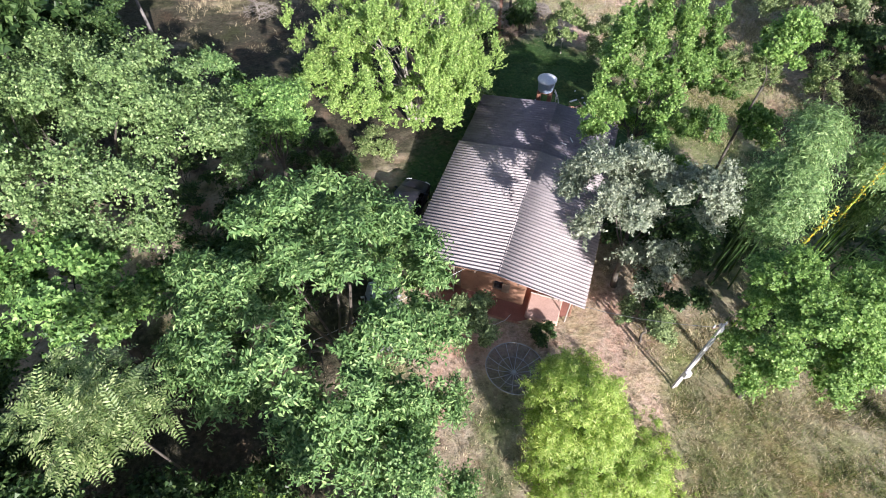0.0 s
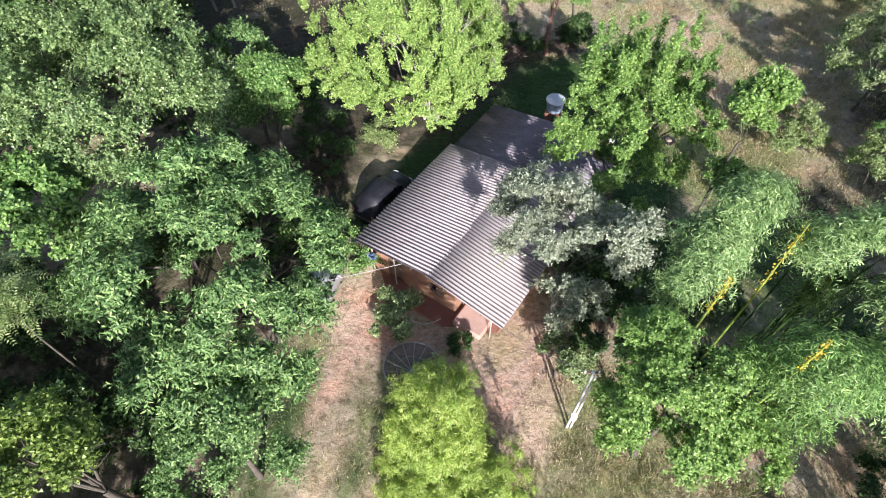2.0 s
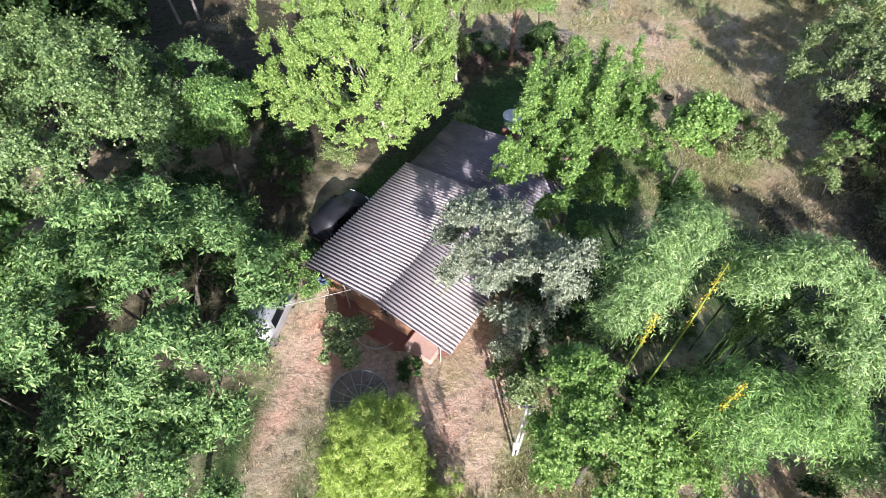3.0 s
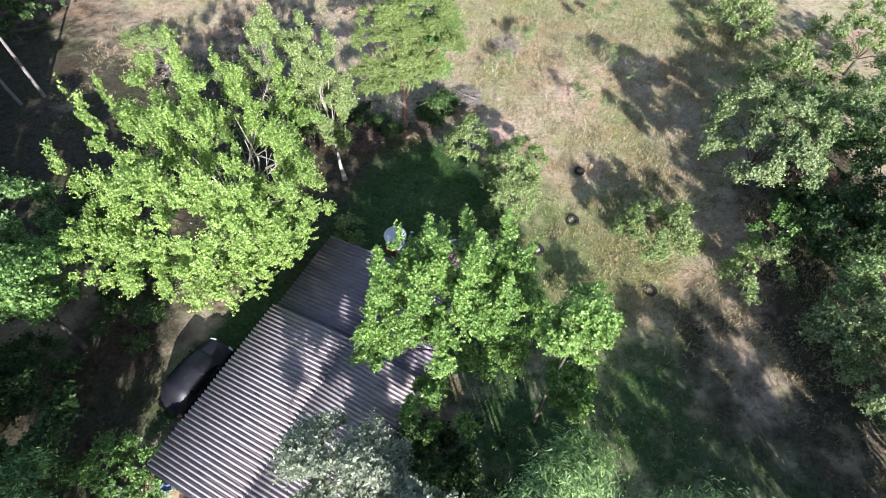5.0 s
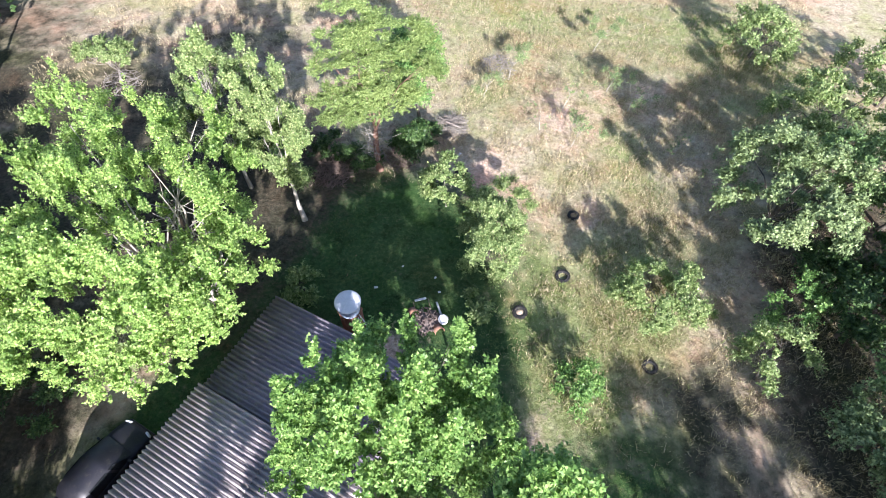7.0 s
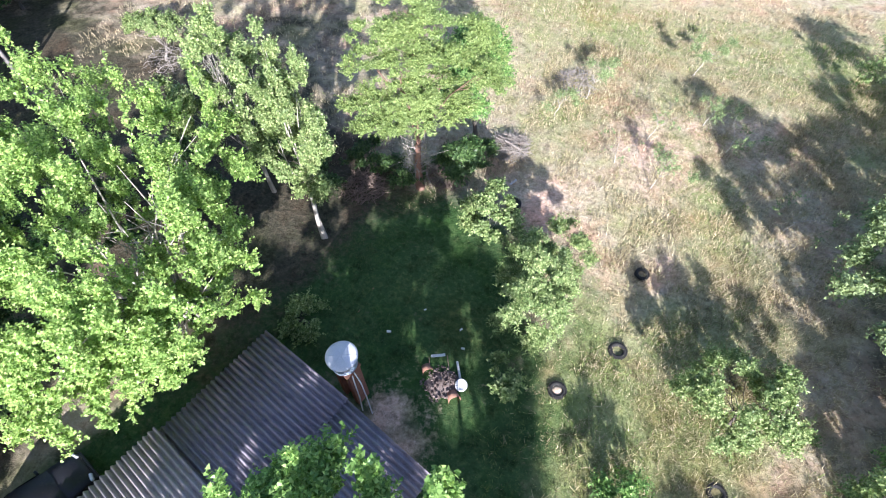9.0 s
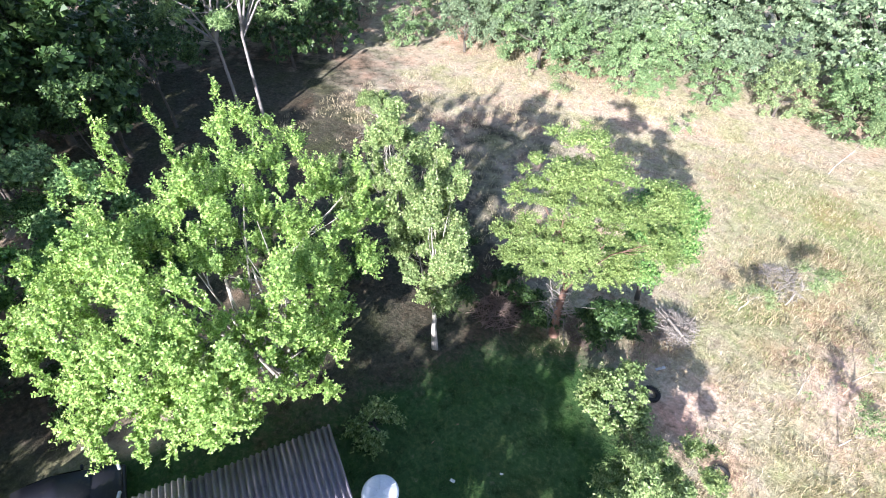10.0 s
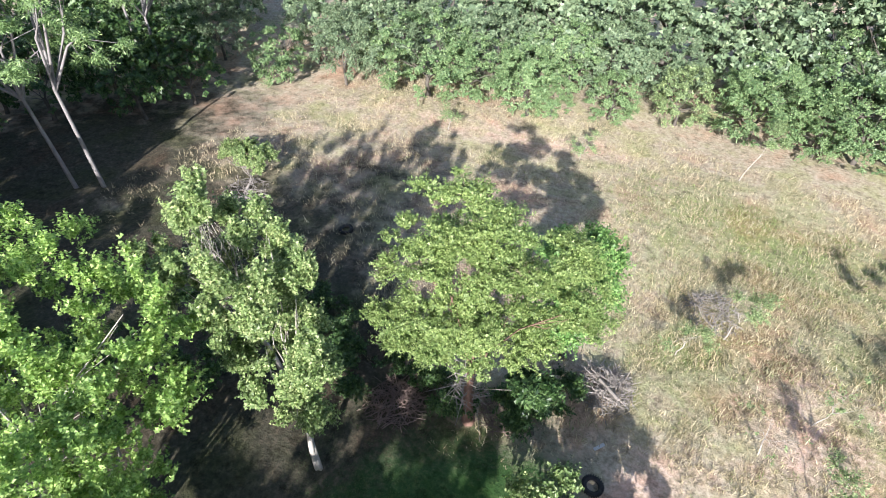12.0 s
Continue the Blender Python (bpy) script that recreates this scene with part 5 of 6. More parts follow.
    ob = tree(rng, "tree", spot(8.35, 40.8), "flat-layered feathery tree with a reddish trunk and bare lower twigs", lobes, LEAF_FEATHER, args(138000, 0.092, 0.4, up=0.4, rosette=18, flat=0.45, hang=0.15), BARK_RED, 0.17, (0.0, 0.1, 2.6), 6)
    V, F = tubes(dead, 5)
    tagged(mesh_object("dead_brush", V, F, WOOD_DEAD, ob), "bare pale dead twigs", kind="stuff")
    lobes = clumps(rng, (9.3, 45.4, 2.0), (1.5, 2.2, 2.2), 34, 0.55, -0.2)
    tree(rng, "tree", spot(9.6, 45.0), "dense green bush behind a flat-topped tree", lobes, LEAF_GREEN, args(30600, 0.13, 0.57), BARK_GREY, 0.1, None, 6)
    lobes = clumps(rng, (10.3, 41.6, 0.8), (1.1, 0.8, 0.8), 12, 0.4, -0.1)
    tree(rng, "shrub", spot(10.3, 41.6), "low bush with narrow drooping leaves at the lawn's edge", lobes, LEAF_SHADED, args(8500, 0.221, 0.32, hang=0.4), BARK_GREY, 0.04, None, 5, category="shrub")

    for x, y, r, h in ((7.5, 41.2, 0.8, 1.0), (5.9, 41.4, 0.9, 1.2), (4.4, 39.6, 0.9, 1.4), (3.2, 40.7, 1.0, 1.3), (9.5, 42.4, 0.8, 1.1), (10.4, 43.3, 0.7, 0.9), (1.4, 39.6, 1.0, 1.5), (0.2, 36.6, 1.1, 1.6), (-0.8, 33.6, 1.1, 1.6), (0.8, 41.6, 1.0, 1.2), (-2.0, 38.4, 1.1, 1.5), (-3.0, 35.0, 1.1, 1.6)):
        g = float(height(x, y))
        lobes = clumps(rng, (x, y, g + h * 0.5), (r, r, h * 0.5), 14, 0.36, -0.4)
        tree(rng, "shrub", (x, y, g), "low dark undergrowth shrub in the shade of trees", lobes, LEAF_SHADED, args(5200, 0.13, 0.42), BARK_GREY, 0.03, None, 6, group="undergrowth shrubs", category="shrub", twigs=3)

    # grey-leaved tree over the roof
    rng = R(44)
    lobes = np.concatenate([clumps(rng, (10.3, 21.0, 5.6), (1.65, 1.7, 1.6), 46, 0.48, -0.6, 0.85), clumps(rng, (12.5, 20.0, 6.6), (1.1, 1.0, 1.0), 16, 0.42, -0.5), clumps(rng, (11.8, 19.4, 3.6), (1.0, 0.9, 1.2), 14, 0.42)])
    tree(rng, "tree", spot(11.5, 20.6), "grey-green tree with fine silvery leaves hanging over a roof", lobes, LEAF_GREY, args(64000, 0.135, 0.36, rosette=16, reach=1.2), BARK_GREY, 0.12, None, 7)
    lobes = clumps(rng, (12.1, 18.3, 1.0), (1.0, 1.0, 1.0), 14, 0.4)
    tree(rng, "shrub", spot(11.9, 17.9), "low shrub with small green leaves", lobes, LEAF_SAGE, args(15300, 0.110, 0.52), BARK_GREY, 0.05, None, 5, category="shrub")
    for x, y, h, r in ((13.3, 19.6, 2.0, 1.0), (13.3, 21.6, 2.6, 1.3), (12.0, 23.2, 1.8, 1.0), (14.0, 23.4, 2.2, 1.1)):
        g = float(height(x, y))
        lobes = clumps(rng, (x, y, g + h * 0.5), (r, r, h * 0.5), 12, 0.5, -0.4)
        tree(rng, "shrub", (x, y, g), "dark shaded shrub under a grey-leaved tree", lobes, LEAF_SHADED, args(7000, 0.17, 0.5), BARK_GREY, 0.05, None, 5, category="shrub")
    # bright green tree beside the back of the house: sprays of upright shoots over open shade
    # Several low clumps here are extra, added to keep sun off the lawn.
    lobes = np.concatenate([clumps(rng, (12.6, 26.4, 7.2), (1.9, 1.7, 1.8), 34, 0.44, -0.3, 1.2, 0.1), clumps(rng, (11.0, 25.7, 8.6), (0.6, 0.6, 0.8), 7, 0.36, -0.5), clumps(rng, (10.5, 25.3, 5.7), (0.9, 0.9, 0.9), 13, 0.38, -0.5), clumps(rng, (14.9, 26.5, 6.2), (0.7, 0.7, 1.2), 9, 0.36, -0.5), clumps(rng, (10.9, 25.6, 7.2), (0.8, 0.8, 1.2), 12, 0.38, -0.5), clumps(rng, (12.4, 26.6, 5.8), (1.6, 1.2, 1.2), 22, 0.4, -0.6), clumps(rng, (11.2, 25.8, 5.0), (0.7, 0.7, 0.7), 9, 0.38, -0.6), clumps(rng, (14.2, 26.0, 4.6), (0.9, 0.8, 0.8), 12, 0.38, -0.6), clumps(rng, (15.4, 26.1, 6.2), (0.6, 0.6, 0.7), 7, 0.36, -0.6), clumps(rng, (13.7, 26.4, 6.6), (1.1, 1.1, 1.4), 16, 0.42, -0.5), clumps(rng, (12.5, 23.6, 4.8), (1.1, 1.1, 1.0), 11, 0.4, -0.3), clumps(rng, (14.6, 27.1, 7.4), (0.7, 0.8, 1.1), 9, 0.38, -0.5), clumps(rng, (13.1, 26.0, 4.4), (1.7, 1.5, 1.2), 12, 0.45, -0.5)])
    shoots = []
    for cx, cy, top in ((10.8, 25.7, 9.8), (11.2, 26.6, 9.4), (12.3, 26.3, 9.9), (13.5, 26.7, 9.6), (13.1, 25.5, 9.8), (14.0, 27.7, 9.5), (14.8, 27.1, 8.9), (12.0, 27.3, 9.2), (12.9, 27.6, 9.3), (11.8, 25.0, 9.0), (14.2, 26.0, 9.0), (10.5, 25.2, 6.6), (12.6, 24.4, 8.0)):
        for t in np.linspace(0, 1, 5):
            shoots.append((cx + rng.normal() * 0.1, cy + rng.normal() * 0.1, top - 1.9 * (1 - t), 0.46 - 0.24 * t, 0.46 - 0.24 * t, 0.42))
    lobes = np.concatenate([lobes, shoots])
    tree(rng, "tree", spot(13.0, 26.6), "bright green tree with oval leaves beside the house", lobes, LEAF_SPRING, args(134000, 0.112, 0.54, up=0.8, reach=0.95), BARK_GREY, 0.14, None, 14)
    # The second, lower clump set is extra leaf, added to shade the lawn.
    lobes = np.concatenate([np.concatenate([clumps(rng, (16.2, 24.8, 8.5), (0.85, 0.75, 1.0), 16, 0.36, -0.4, 1.1, 0.15), clumps(rng, (16.7, 24.6, 5.6), (0.8, 0.6, 0.8), 10, 0.36, -0.5)])])
    tree(rng, "tree", spot(16.2, 25.0), "bright green young tree with a slender stem", lobes, LEAF_SPRING, args(30000, 0.125, 0.55), BARK_GREY, 0.06, (0.0, -0.1, 6.6), 3)
    # trees on the near side of the bamboo
    lobes = np.concatenate([clumps(rng, (14.7, 15.5, 5.6), (1.8, 1.6, 2.2), 56, 0.46, -0.4, 0.8, 0.15), clumps(rng, (13.5, 16.5, 7.2), (0.7, 0.7, 0.9), 10, 0.4, -0.5), clumps(rng, (16.6, 15.1, 4.2), (1.3, 1.0, 1.4), 20, 0.44, -0.5), clumps(rng, (13.6, 15.2, 4.4), (0.9, 0.9, 1.2), 10, 0.42, -0.4)])
    tree(rng, "tree", spot(14.8, 15.6), "dense green tree with fine drooping leaves", lobes, LEAF_SPRING, args(100000, 0.108, 0.5, rosette=14, hang=0.25), BARK_GREY, 0.1, (0.0, 0.2, 3.4), 6)
    # lawn bushes
    rng = R(55)
    lobes = np.concatenate([clumps(rng, (14.5, 36.0, 1.3), (1.4, 1.9, 1.9), 40, 0.42, -0.3), clumps(rng, (13.5, 37.6, 1.4), (0.7, 0.7, 0.9), 6, 0.4), clumps(rng, (15.1, 38.1, 1.2), (0.9, 1.3, 1.3), 16, 0.4, -0.3)])
    tree(rng, "shrub", spot(14.4, 36.1), "rounded light green bush on the lawn", lobes, LEAF_PALE, args(46000, 0.13, 0.3, rosette=16, hang=0.3), BARK_GREY, 0.05, None, 10, category="shrub")
    lobes = clumps(rng, (12.05, 38.8, 1.2), (0.9, 0.9, 1.3), 14, 0.42, -0.5)
    tree(rng, "shrub", spot(12.1, 38.8), "small round-leaved tree on the lawn", lobes, LEAF_PALE, args(14000, 0.115, 0.62, small=False), BARK_PALE, 0.03, None, 8, category="shrub")
    lobes = clumps(rng, (14.3, 33.1, 0.5), (0.6, 0.8, 0.5), 6, 0.3, -0.2)
    tree(rng, "shrub", spot(14.3, 33.1), "small leafy plant on the shaded lawn", lobes, LEAF_PALE, args(2550, 0.184, 0.40), BARK_GREY, 0.025, None, 5, category="shrub")
    lobes = clumps(rng, (5.4, 18.4, 1.4), (0.8, 0.9, 1.1), 12, 0.38, -0.4)
    tree(rng, "shrub", spot(5.4, 18.4), "small leafy shrub before the veranda", lobes, LEAF_SAGE, args(11050, 0.147, 0.52), BARK_GREY, 0.05, None, 7, category="shrub")
    lobes = clumps(rng, (8.2, 18.2, 0.7), (0.5, 0.4, 0.5), 5, 0.25, -0.4)
    tree(rng, "shrub", spot(8.2, 18.2), "small potted-looking shrub by the veranda", lobes, LEAF_SHADED, args(2550, 0.120, 0.52), BARK_GREY, 0.03, None, 4, category="shrub")
    for x, y, r, h, leaf, label in ((25.2, 32.0, 1.25, 3.2, LEAF_PALE, "pale green bush with bare twigs"), (26.4, 34.7, 0.9, 3.6, LEAF_GREEN, "small bright green bush"), (3.0, 21.0, 1.0, 1.7, LEAF_GREEN, "loose leafy shrub beside the house"), (1.9, 20.7, 1.0, 2.9, LEAF_GREEN, "leafy shrub leaning over a parked car"), (-1.0, 19.6, 1.2, 2.6, LEAF_SHADED, "dark shrub under large trees"), (-5.4, 22.6, 1.7, 3.0, LEAF_SHADED, "dark shrub under large trees"), (-7.4, 26.0, 1.8, 3.2, LEAF_SHADED, "dark shrub under large trees"), (-3.0, 23.9, 1.4, 2.2, LEAF_SHADED, "dark shrub in leaf litter"), (-5.4, 31.4, 1.4, 2.4, LEAF_SHADED, "dark shrub beside a clearing"), (4.1, 22.0, 0.6, 1.3, LEAF_SHADED, "dark leafy shrub beside the house"), (-0.6, 26.6, 1.2, 1.7, LEAF_SHADED, "dark shrub in leaf litter"), (-2.2, 28.8, 1.3, 1.9, LEAF_SHADED, "dark shrub under a grove"), (-4.4, 31.6, 1.3, 1.6, LEAF_GREEN, "green shrub at a grove's edge"), (1.2, 29.3, 0.8, 0.9, LEAF_PALE, "grassy shrub at the foot of a tree"), (7.0, 33.0, 0.7, 0.9, LEAF_PALE, "tuft of narrow leaves at the lawn's edge"), (18.4, 30.4, 0.9, 1.4, LEAF_GREEN, "small bush in the shade")):
        g = float(height(x, y))
        lobes = clumps(rng, (x, y, g + h * 0.5), (r, r, h * 0.55), int(10 + 6 * r), 0.42, -0.4)
        tree(rng, "shrub", (x, y, g), label, lobes, leaf, args(int(6400 * r), 0.115, 0.45), BARK_GREY, 0.05, None, 8, category="shrub", twigs=3)
    lobes = clumps(rng, (21.5, 34.3, 1.0), (2.0, 1.8, 1.3), 52, 0.4, -0.4, 0.9)
    tree(rng, "shrub", spot(21.6, 34.2), "loose pale green bush in the dry grass", lobes, LEAF_PALE, args(30000, 0.1, 0.5), BARK_GREY, 0.05, None, 12, category="shrub", twigs=4)
    # trees at the right-hand side of the field
    rng = R(66)
    # The tall and low dark trees stand out of view, added for their shade.
    for x, y, z, rx, ry, rz, n, leaf, label in ((26.3, 39.2, 2.9, 3.0, 2.8, 2.1, 42000, LEAF_SAGE, "spreading grey-green tree at the edge of the field"), (30.5, 32.0, 2.2, 2.6, 2.8, 2.4, 16000, LEAF_OLIVE, "dark olive tree in a thicket"), (29.3, 27.0, 2.0, 2.2, 2.4, 2.2, 14000, LEAF_SAGE, "olive-green tree in a thicket"), (32.5, 38.0, 2.4, 3.0, 3.0, 2.6, 16000, LEAF_SHADED, "dark tree in a thicket"), (30.6, 46.5, 1.2, 2.8, 2.4, 1.7, 15000, LEAF_PALE, "loose pale bush in the field"), (35.5, 51.0, 1.2, 3.2, 3.0, 2.0, 15000, LEAF_PALE, "pale scrub tree at the field's edge"), (28.8, 54.5, 0.2, 2.2, 2.0, 1.5, 9000, LEAF_PALE, "low pale scrub in the field"), (34.5, 44.0, 2.0, 2.6, 2.6, 2.3, 13000, LEAF_OLIVE, "olive tree in a thicket"), (29.0, 34.6, 1.8, 1.6, 1.8, 1.8, 12000, LEAF_SHADED, "dark bush in a thicket"), (28.4, 30.0, 1.5, 1.4, 1.5, 1.6, 10000, LEAF_SAGE, "olive bush in a thicket"), (30.0, 41.5, 1.8, 1.8, 1.8, 1.9, 11000, LEAF_OLIVE, "olive bush in a thicket"), (31.0, 24.2, 2.0, 2.0, 2.0, 1.8, 11000, LEAF_OLIVE, "olive tree in a thicket"), (32.8, 29, 3.2, 2.6, 2.6, 3.2, 9000, LEAF_SHADED, "tall unseen tree that shades a thicket"), (26.2, 17.8, 4.2, 2.3, 2.3, 2.9, 16000, LEAF_SHADED, "tall unseen tree that shades a thicket"), (24.3, 13.6, 4, 2.3, 2.3, 2.9, 16000, LEAF_SHADED, "tall unseen tree that shades a thicket"), (26.6, 14.6, 4.3, 2.2, 2.2, 3, 14000, LEAF_SHADED, "tall unseen tree that shades a thicket"), (28.9, 15.2, 4.8, 2, 2.2, 3.2, 14000, LEAF_SHADED, "tall unseen tree that shades a thicket"), (22.9, 10.6, 4.4, 2.2, 2.2, 3, 12000, LEAF_SHADED, "tall unseen tree that shades a thicket"), (32.4, 18.6, 4.6, 2, 2.4, 3.2, 12000, LEAF_SHADED, "tall unseen tree that shades a thicket"), (34.6, 23.6, 5, 2.4, 2.4, 3.2, 9000, LEAF_SHADED, "tall unseen tree that shades a thicket"), (30.9, 35.8, 2.0, 1.6, 1.6, 1.8, 11000, LEAF_SHADED, "dark bush in a thicket"), (33.6, 33.6, 2.6, 1.9, 1.9, 2.2, 10000, LEAF_SHADED, "dark tree in a thicket"), (28.2, 36.6, 1.0, 1.1, 1.1, 1.0, 7000, LEAF_SHADED, "low dark bush in a thicket"), (32.6, 41.0, 1.6, 1.6, 1.6, 1.6, 9000, LEAF_SHADED, "dark bush in a thicket"), (28.7, 17.9, 4.2, 1.6, 1.8, 3.1, 14000, LEAF_SHADED, "low unseen tree that shades a thicket"), (30.6, 18.9, 2.2, 1.4, 1.6, 1.6, 10000, LEAF_SHADED, "low unseen tree that shades a thicket"), (27.8, 20.4, 1.2, 1.2, 1.4, 1.2, 8000, LEAF_SHADED, "low dark bush in a thicket"), (31.6, 21.6, 3.6, 1.5, 1.8, 2.6, 9000, LEAF_SHADED, "tall unseen tree that shades a thicket")):
        lobes = clumps(rng, (x, y, z + (0.6 if x > 27.5 and 24 < y < 44 else 0.0)), (rx, ry, rz * 1.1), 44, 0.56, -0.4, 0.9)
        tree(rng, "tree", spot(x, y), label, lobes, leaf, args(int(n * 1.25), 0.145, 0.5), BARK_GREY, 0.11, None, 10)


build_trees()


# ==== bamboo ====
def bamboo(rng, base, label, heads, count, leaf, canes=14, blade=0.16):
    """Arching canes and drooping narrow leaves on leaning plumes."""
    ob = thing("bamboo_clump", pose(*base), label, "bamboo")
    lobes = np.asarray(heads, float).copy()
    lobes[:, :3] -= np.array(base)
    paths = []
    for _ in range(canes):
        lo = lobes[rng.integers(len(lobes))]
        tip = lo[:3] + unit(rng.normal(size=3)) * lo[3:6] * 0.8
        foot = rng.normal(size=3) * (0.35, 0.35, 0)
        foot[2] = -0.1
        mid = (foot * 0.6 + tip * 0.4) * (1, 1, 0) + np.array((0, 0, tip[2] * 0.72 + 0.4))
        paths.append([(foot, 0.04), (foot * 0.7 + mid * 0.3 + np.array((0, 0, 0.3)), 0.038), (mid, 0.03), (tip, 0.008)])
    for path in paths:
        V, F = tubes([path], 5)
        mesh_object("cane", V, F, LEAF_SHADED, ob, True)
    V, F = crown(rng, lobes, int(count * 1.3), blade, 0.2, up=0.35, rosette=18, hang=0.75, reach=1.2)
    mesh_object("foliage", V, F, leaf, ob)
    return ob


def plume(rng, start, end, r0, r1, n=9):
    """Overlapping clumps along a bent line."""
    a, b = np.array(start, float), np.array(end, float)
    rows = []
    for t in np.linspace(0, 1, n):
        c = a + (b - a) * t + np.array((0, 0, 0.9 * math.sin(math.pi * t))) + rng.normal(size=3) * 0.12
        r = r0 + (r1 - r0) * t
        rows.append((*c, r, r, r * 0.95))
    return rows


rng_b = R(77)
bamboo(rng_b, spot(15.8, 21.0), "tall bamboo clump with a dense arching green plume", plume(rng_b, (15.1, 19.7, 6.6), (16.6, 21.7, 7.9), 0.98, 0.8, 9) + plume(rng_b, (14.6, 18.9, 6.3), (15.2, 19.9, 6.9), 0.75, 0.95, 4)+ plume(rng_b, (15.8, 20.6, 5.2), (16.2, 21.2, 5.6), 0.7, 0.7, 3), 56000, LEAF_BAMBOO)
bamboo(rng_b, spot(19.2, 20.8), "bamboo clump with drooping green plumes", plume(rng_b, (17.9, 20.3, 7.4), (20.5, 20.5, 7.4), 0.85, 0.85, 9) + plume(rng_b, (20.0, 19.8, 6.6), (20.9, 18.6, 6.0), 0.9, 0.8, 4)+ plume(rng_b, (19.0, 20.6, 5.2), (19.6, 20.8, 5.4), 0.7, 0.7, 3), 48000, LEAF_BAMBOO)
bamboo(rng_b, spot(18.4, 17.2), "bamboo clump with bright green plumes", plume(rng_b, (17.0, 16.7, 6.2), (19.0, 16.7, 6.4), 0.95, 1.0, 7) + plume(rng_b, (18.7, 17.2, 6.2), (20.8, 17.4, 5.2), 1.0, 0.85, 6) + plume(rng_b, (17.8, 16.6, 4.4), (18.8, 16.8, 4.6), 0.8, 0.8, 3), 40000, LEAF_GREEN)
bamboo(rng_b, spot(8.5, 13.9), "broad clump of golden-green bamboo beside the yard", [tuple(r) for r in np.concatenate([clumps(rng_b, (8.35, 14.2, 2.9), (1.5, 1.75, 2.4), 230, 0.34, -0.4, 1.2, 0.25), clumps(rng_b, (9.0, 12.8, 1.7), (2.05, 1.75, 1.8), 210, 0.34, -0.2, 1.2, 0.25), clumps(rng_b, (10.9, 12.3, 0.7), (1.3, 1.3, 1.0), 70, 0.24, -0.1, 1.5), clumps(rng_b, (9.6, 13.0, 1.5), (2.4, 2.2, 1.7), 70, 0.2, -0.1, 1.6, 0.2)])], 98000, LEAF_YELLOW, 14, 0.13)
bamboo(rng_b, spot(23.6, 18.6), "bamboo clump at the edge of a thicket", plume(rng_b, (22.9, 17.8, 2.4), (24.6, 18.6, 2.4), 1.0, 1.0, 6), 12000, LEAF_BAMBOO)


for x, y, tall, r in ((17.0, 18.8, 2.0, 1.0), (18.4, 18.9, 2.4, 1.1), (16.6, 17.4, 1.8, 0.9), (20.2, 19.2, 2.0, 1.0), (17.4, 22.4, 1.6, 1.0), (21.6, 21.4, 1.8, 1.0), (14.6, 21.6, 1.8, 0.9), (21.6, 16.0, 2.0, 1.1)):
    lobes_u = clumps(rng_b, (x, y, float(height(x, y)) + tall * 0.5), (r, r, tall * 0.5), 14, 0.4, -0.4)
    tree(rng_b, "shrub", spot(x, y), "dark shaded shrub between bamboo clumps", lobes_u, LEAF_SHADED, args(6000, 0.14, 0.4), BARK_GREY, 0.04, None, 6, group="shrubs under bamboo", category="shrub")


def flower_stalk(x0, y0, z0, x1, y1, z1, label, seed):
    """A bent stalk set with yellow flower clusters."""
    rng = np.random.default_rng(seed)
    a, b = np.array((x0, y0, z0)), np.array((x1, y1, z1))
    foot = np.array(spot(x0, y0))
    ob = thing("flower_stalk", pose(*foot), label, "flower stalk", "yellow flower stalks")
    line = [(np.zeros(3), 0.04), ((a - foot) * 0.5, 0.035), (a - foot, 0.03), (b - foot, 0.012)]
    V, F = tubes([line], 6)
    mesh_object("stalk", V, F, LEAF_YELLOW, ob, True)
    n = 150
    t = rng.random(n)
    P = (a - foot) + (b - a) * t[:, None] + rng.normal(size=(n, 3)) * 0.035 * (1 + 0.5 * (np.sin(t * 40)[:, None] > 0.3))
    ax = unit(rng.normal(size=(n, 3)))
    V, F = leaves(rng, P, ax, unit(rng.normal(size=(n, 3))), rng.uniform(0.05, 0.09, n), np.full(n, 0.04))
    tagged(mesh_object("blossom", V, F, FLOWER, ob), kind="stuff")


flower_stalk(16.5, 18.9, 6.2, 16.3, 18.7, 9.8, "tall upright spike of yellow flowers rising from the bamboo", 1)
flower_stalk(15.3, 18.2, 6.2, 15.2, 18.0, 8.1, "upright spike of yellow flowers beside the bamboo", 2)
flower_stalk(17.0, 16.3, 6.6, 16.9, 16.2, 8.9, "upright spike of yellow flowers among bamboo leaves", 3)
flower_stalk(19.2, 20.9, 3.8, 19.2, 20.8, 6.6, "upright spike of yellow flowers among bamboo leaves", 4)


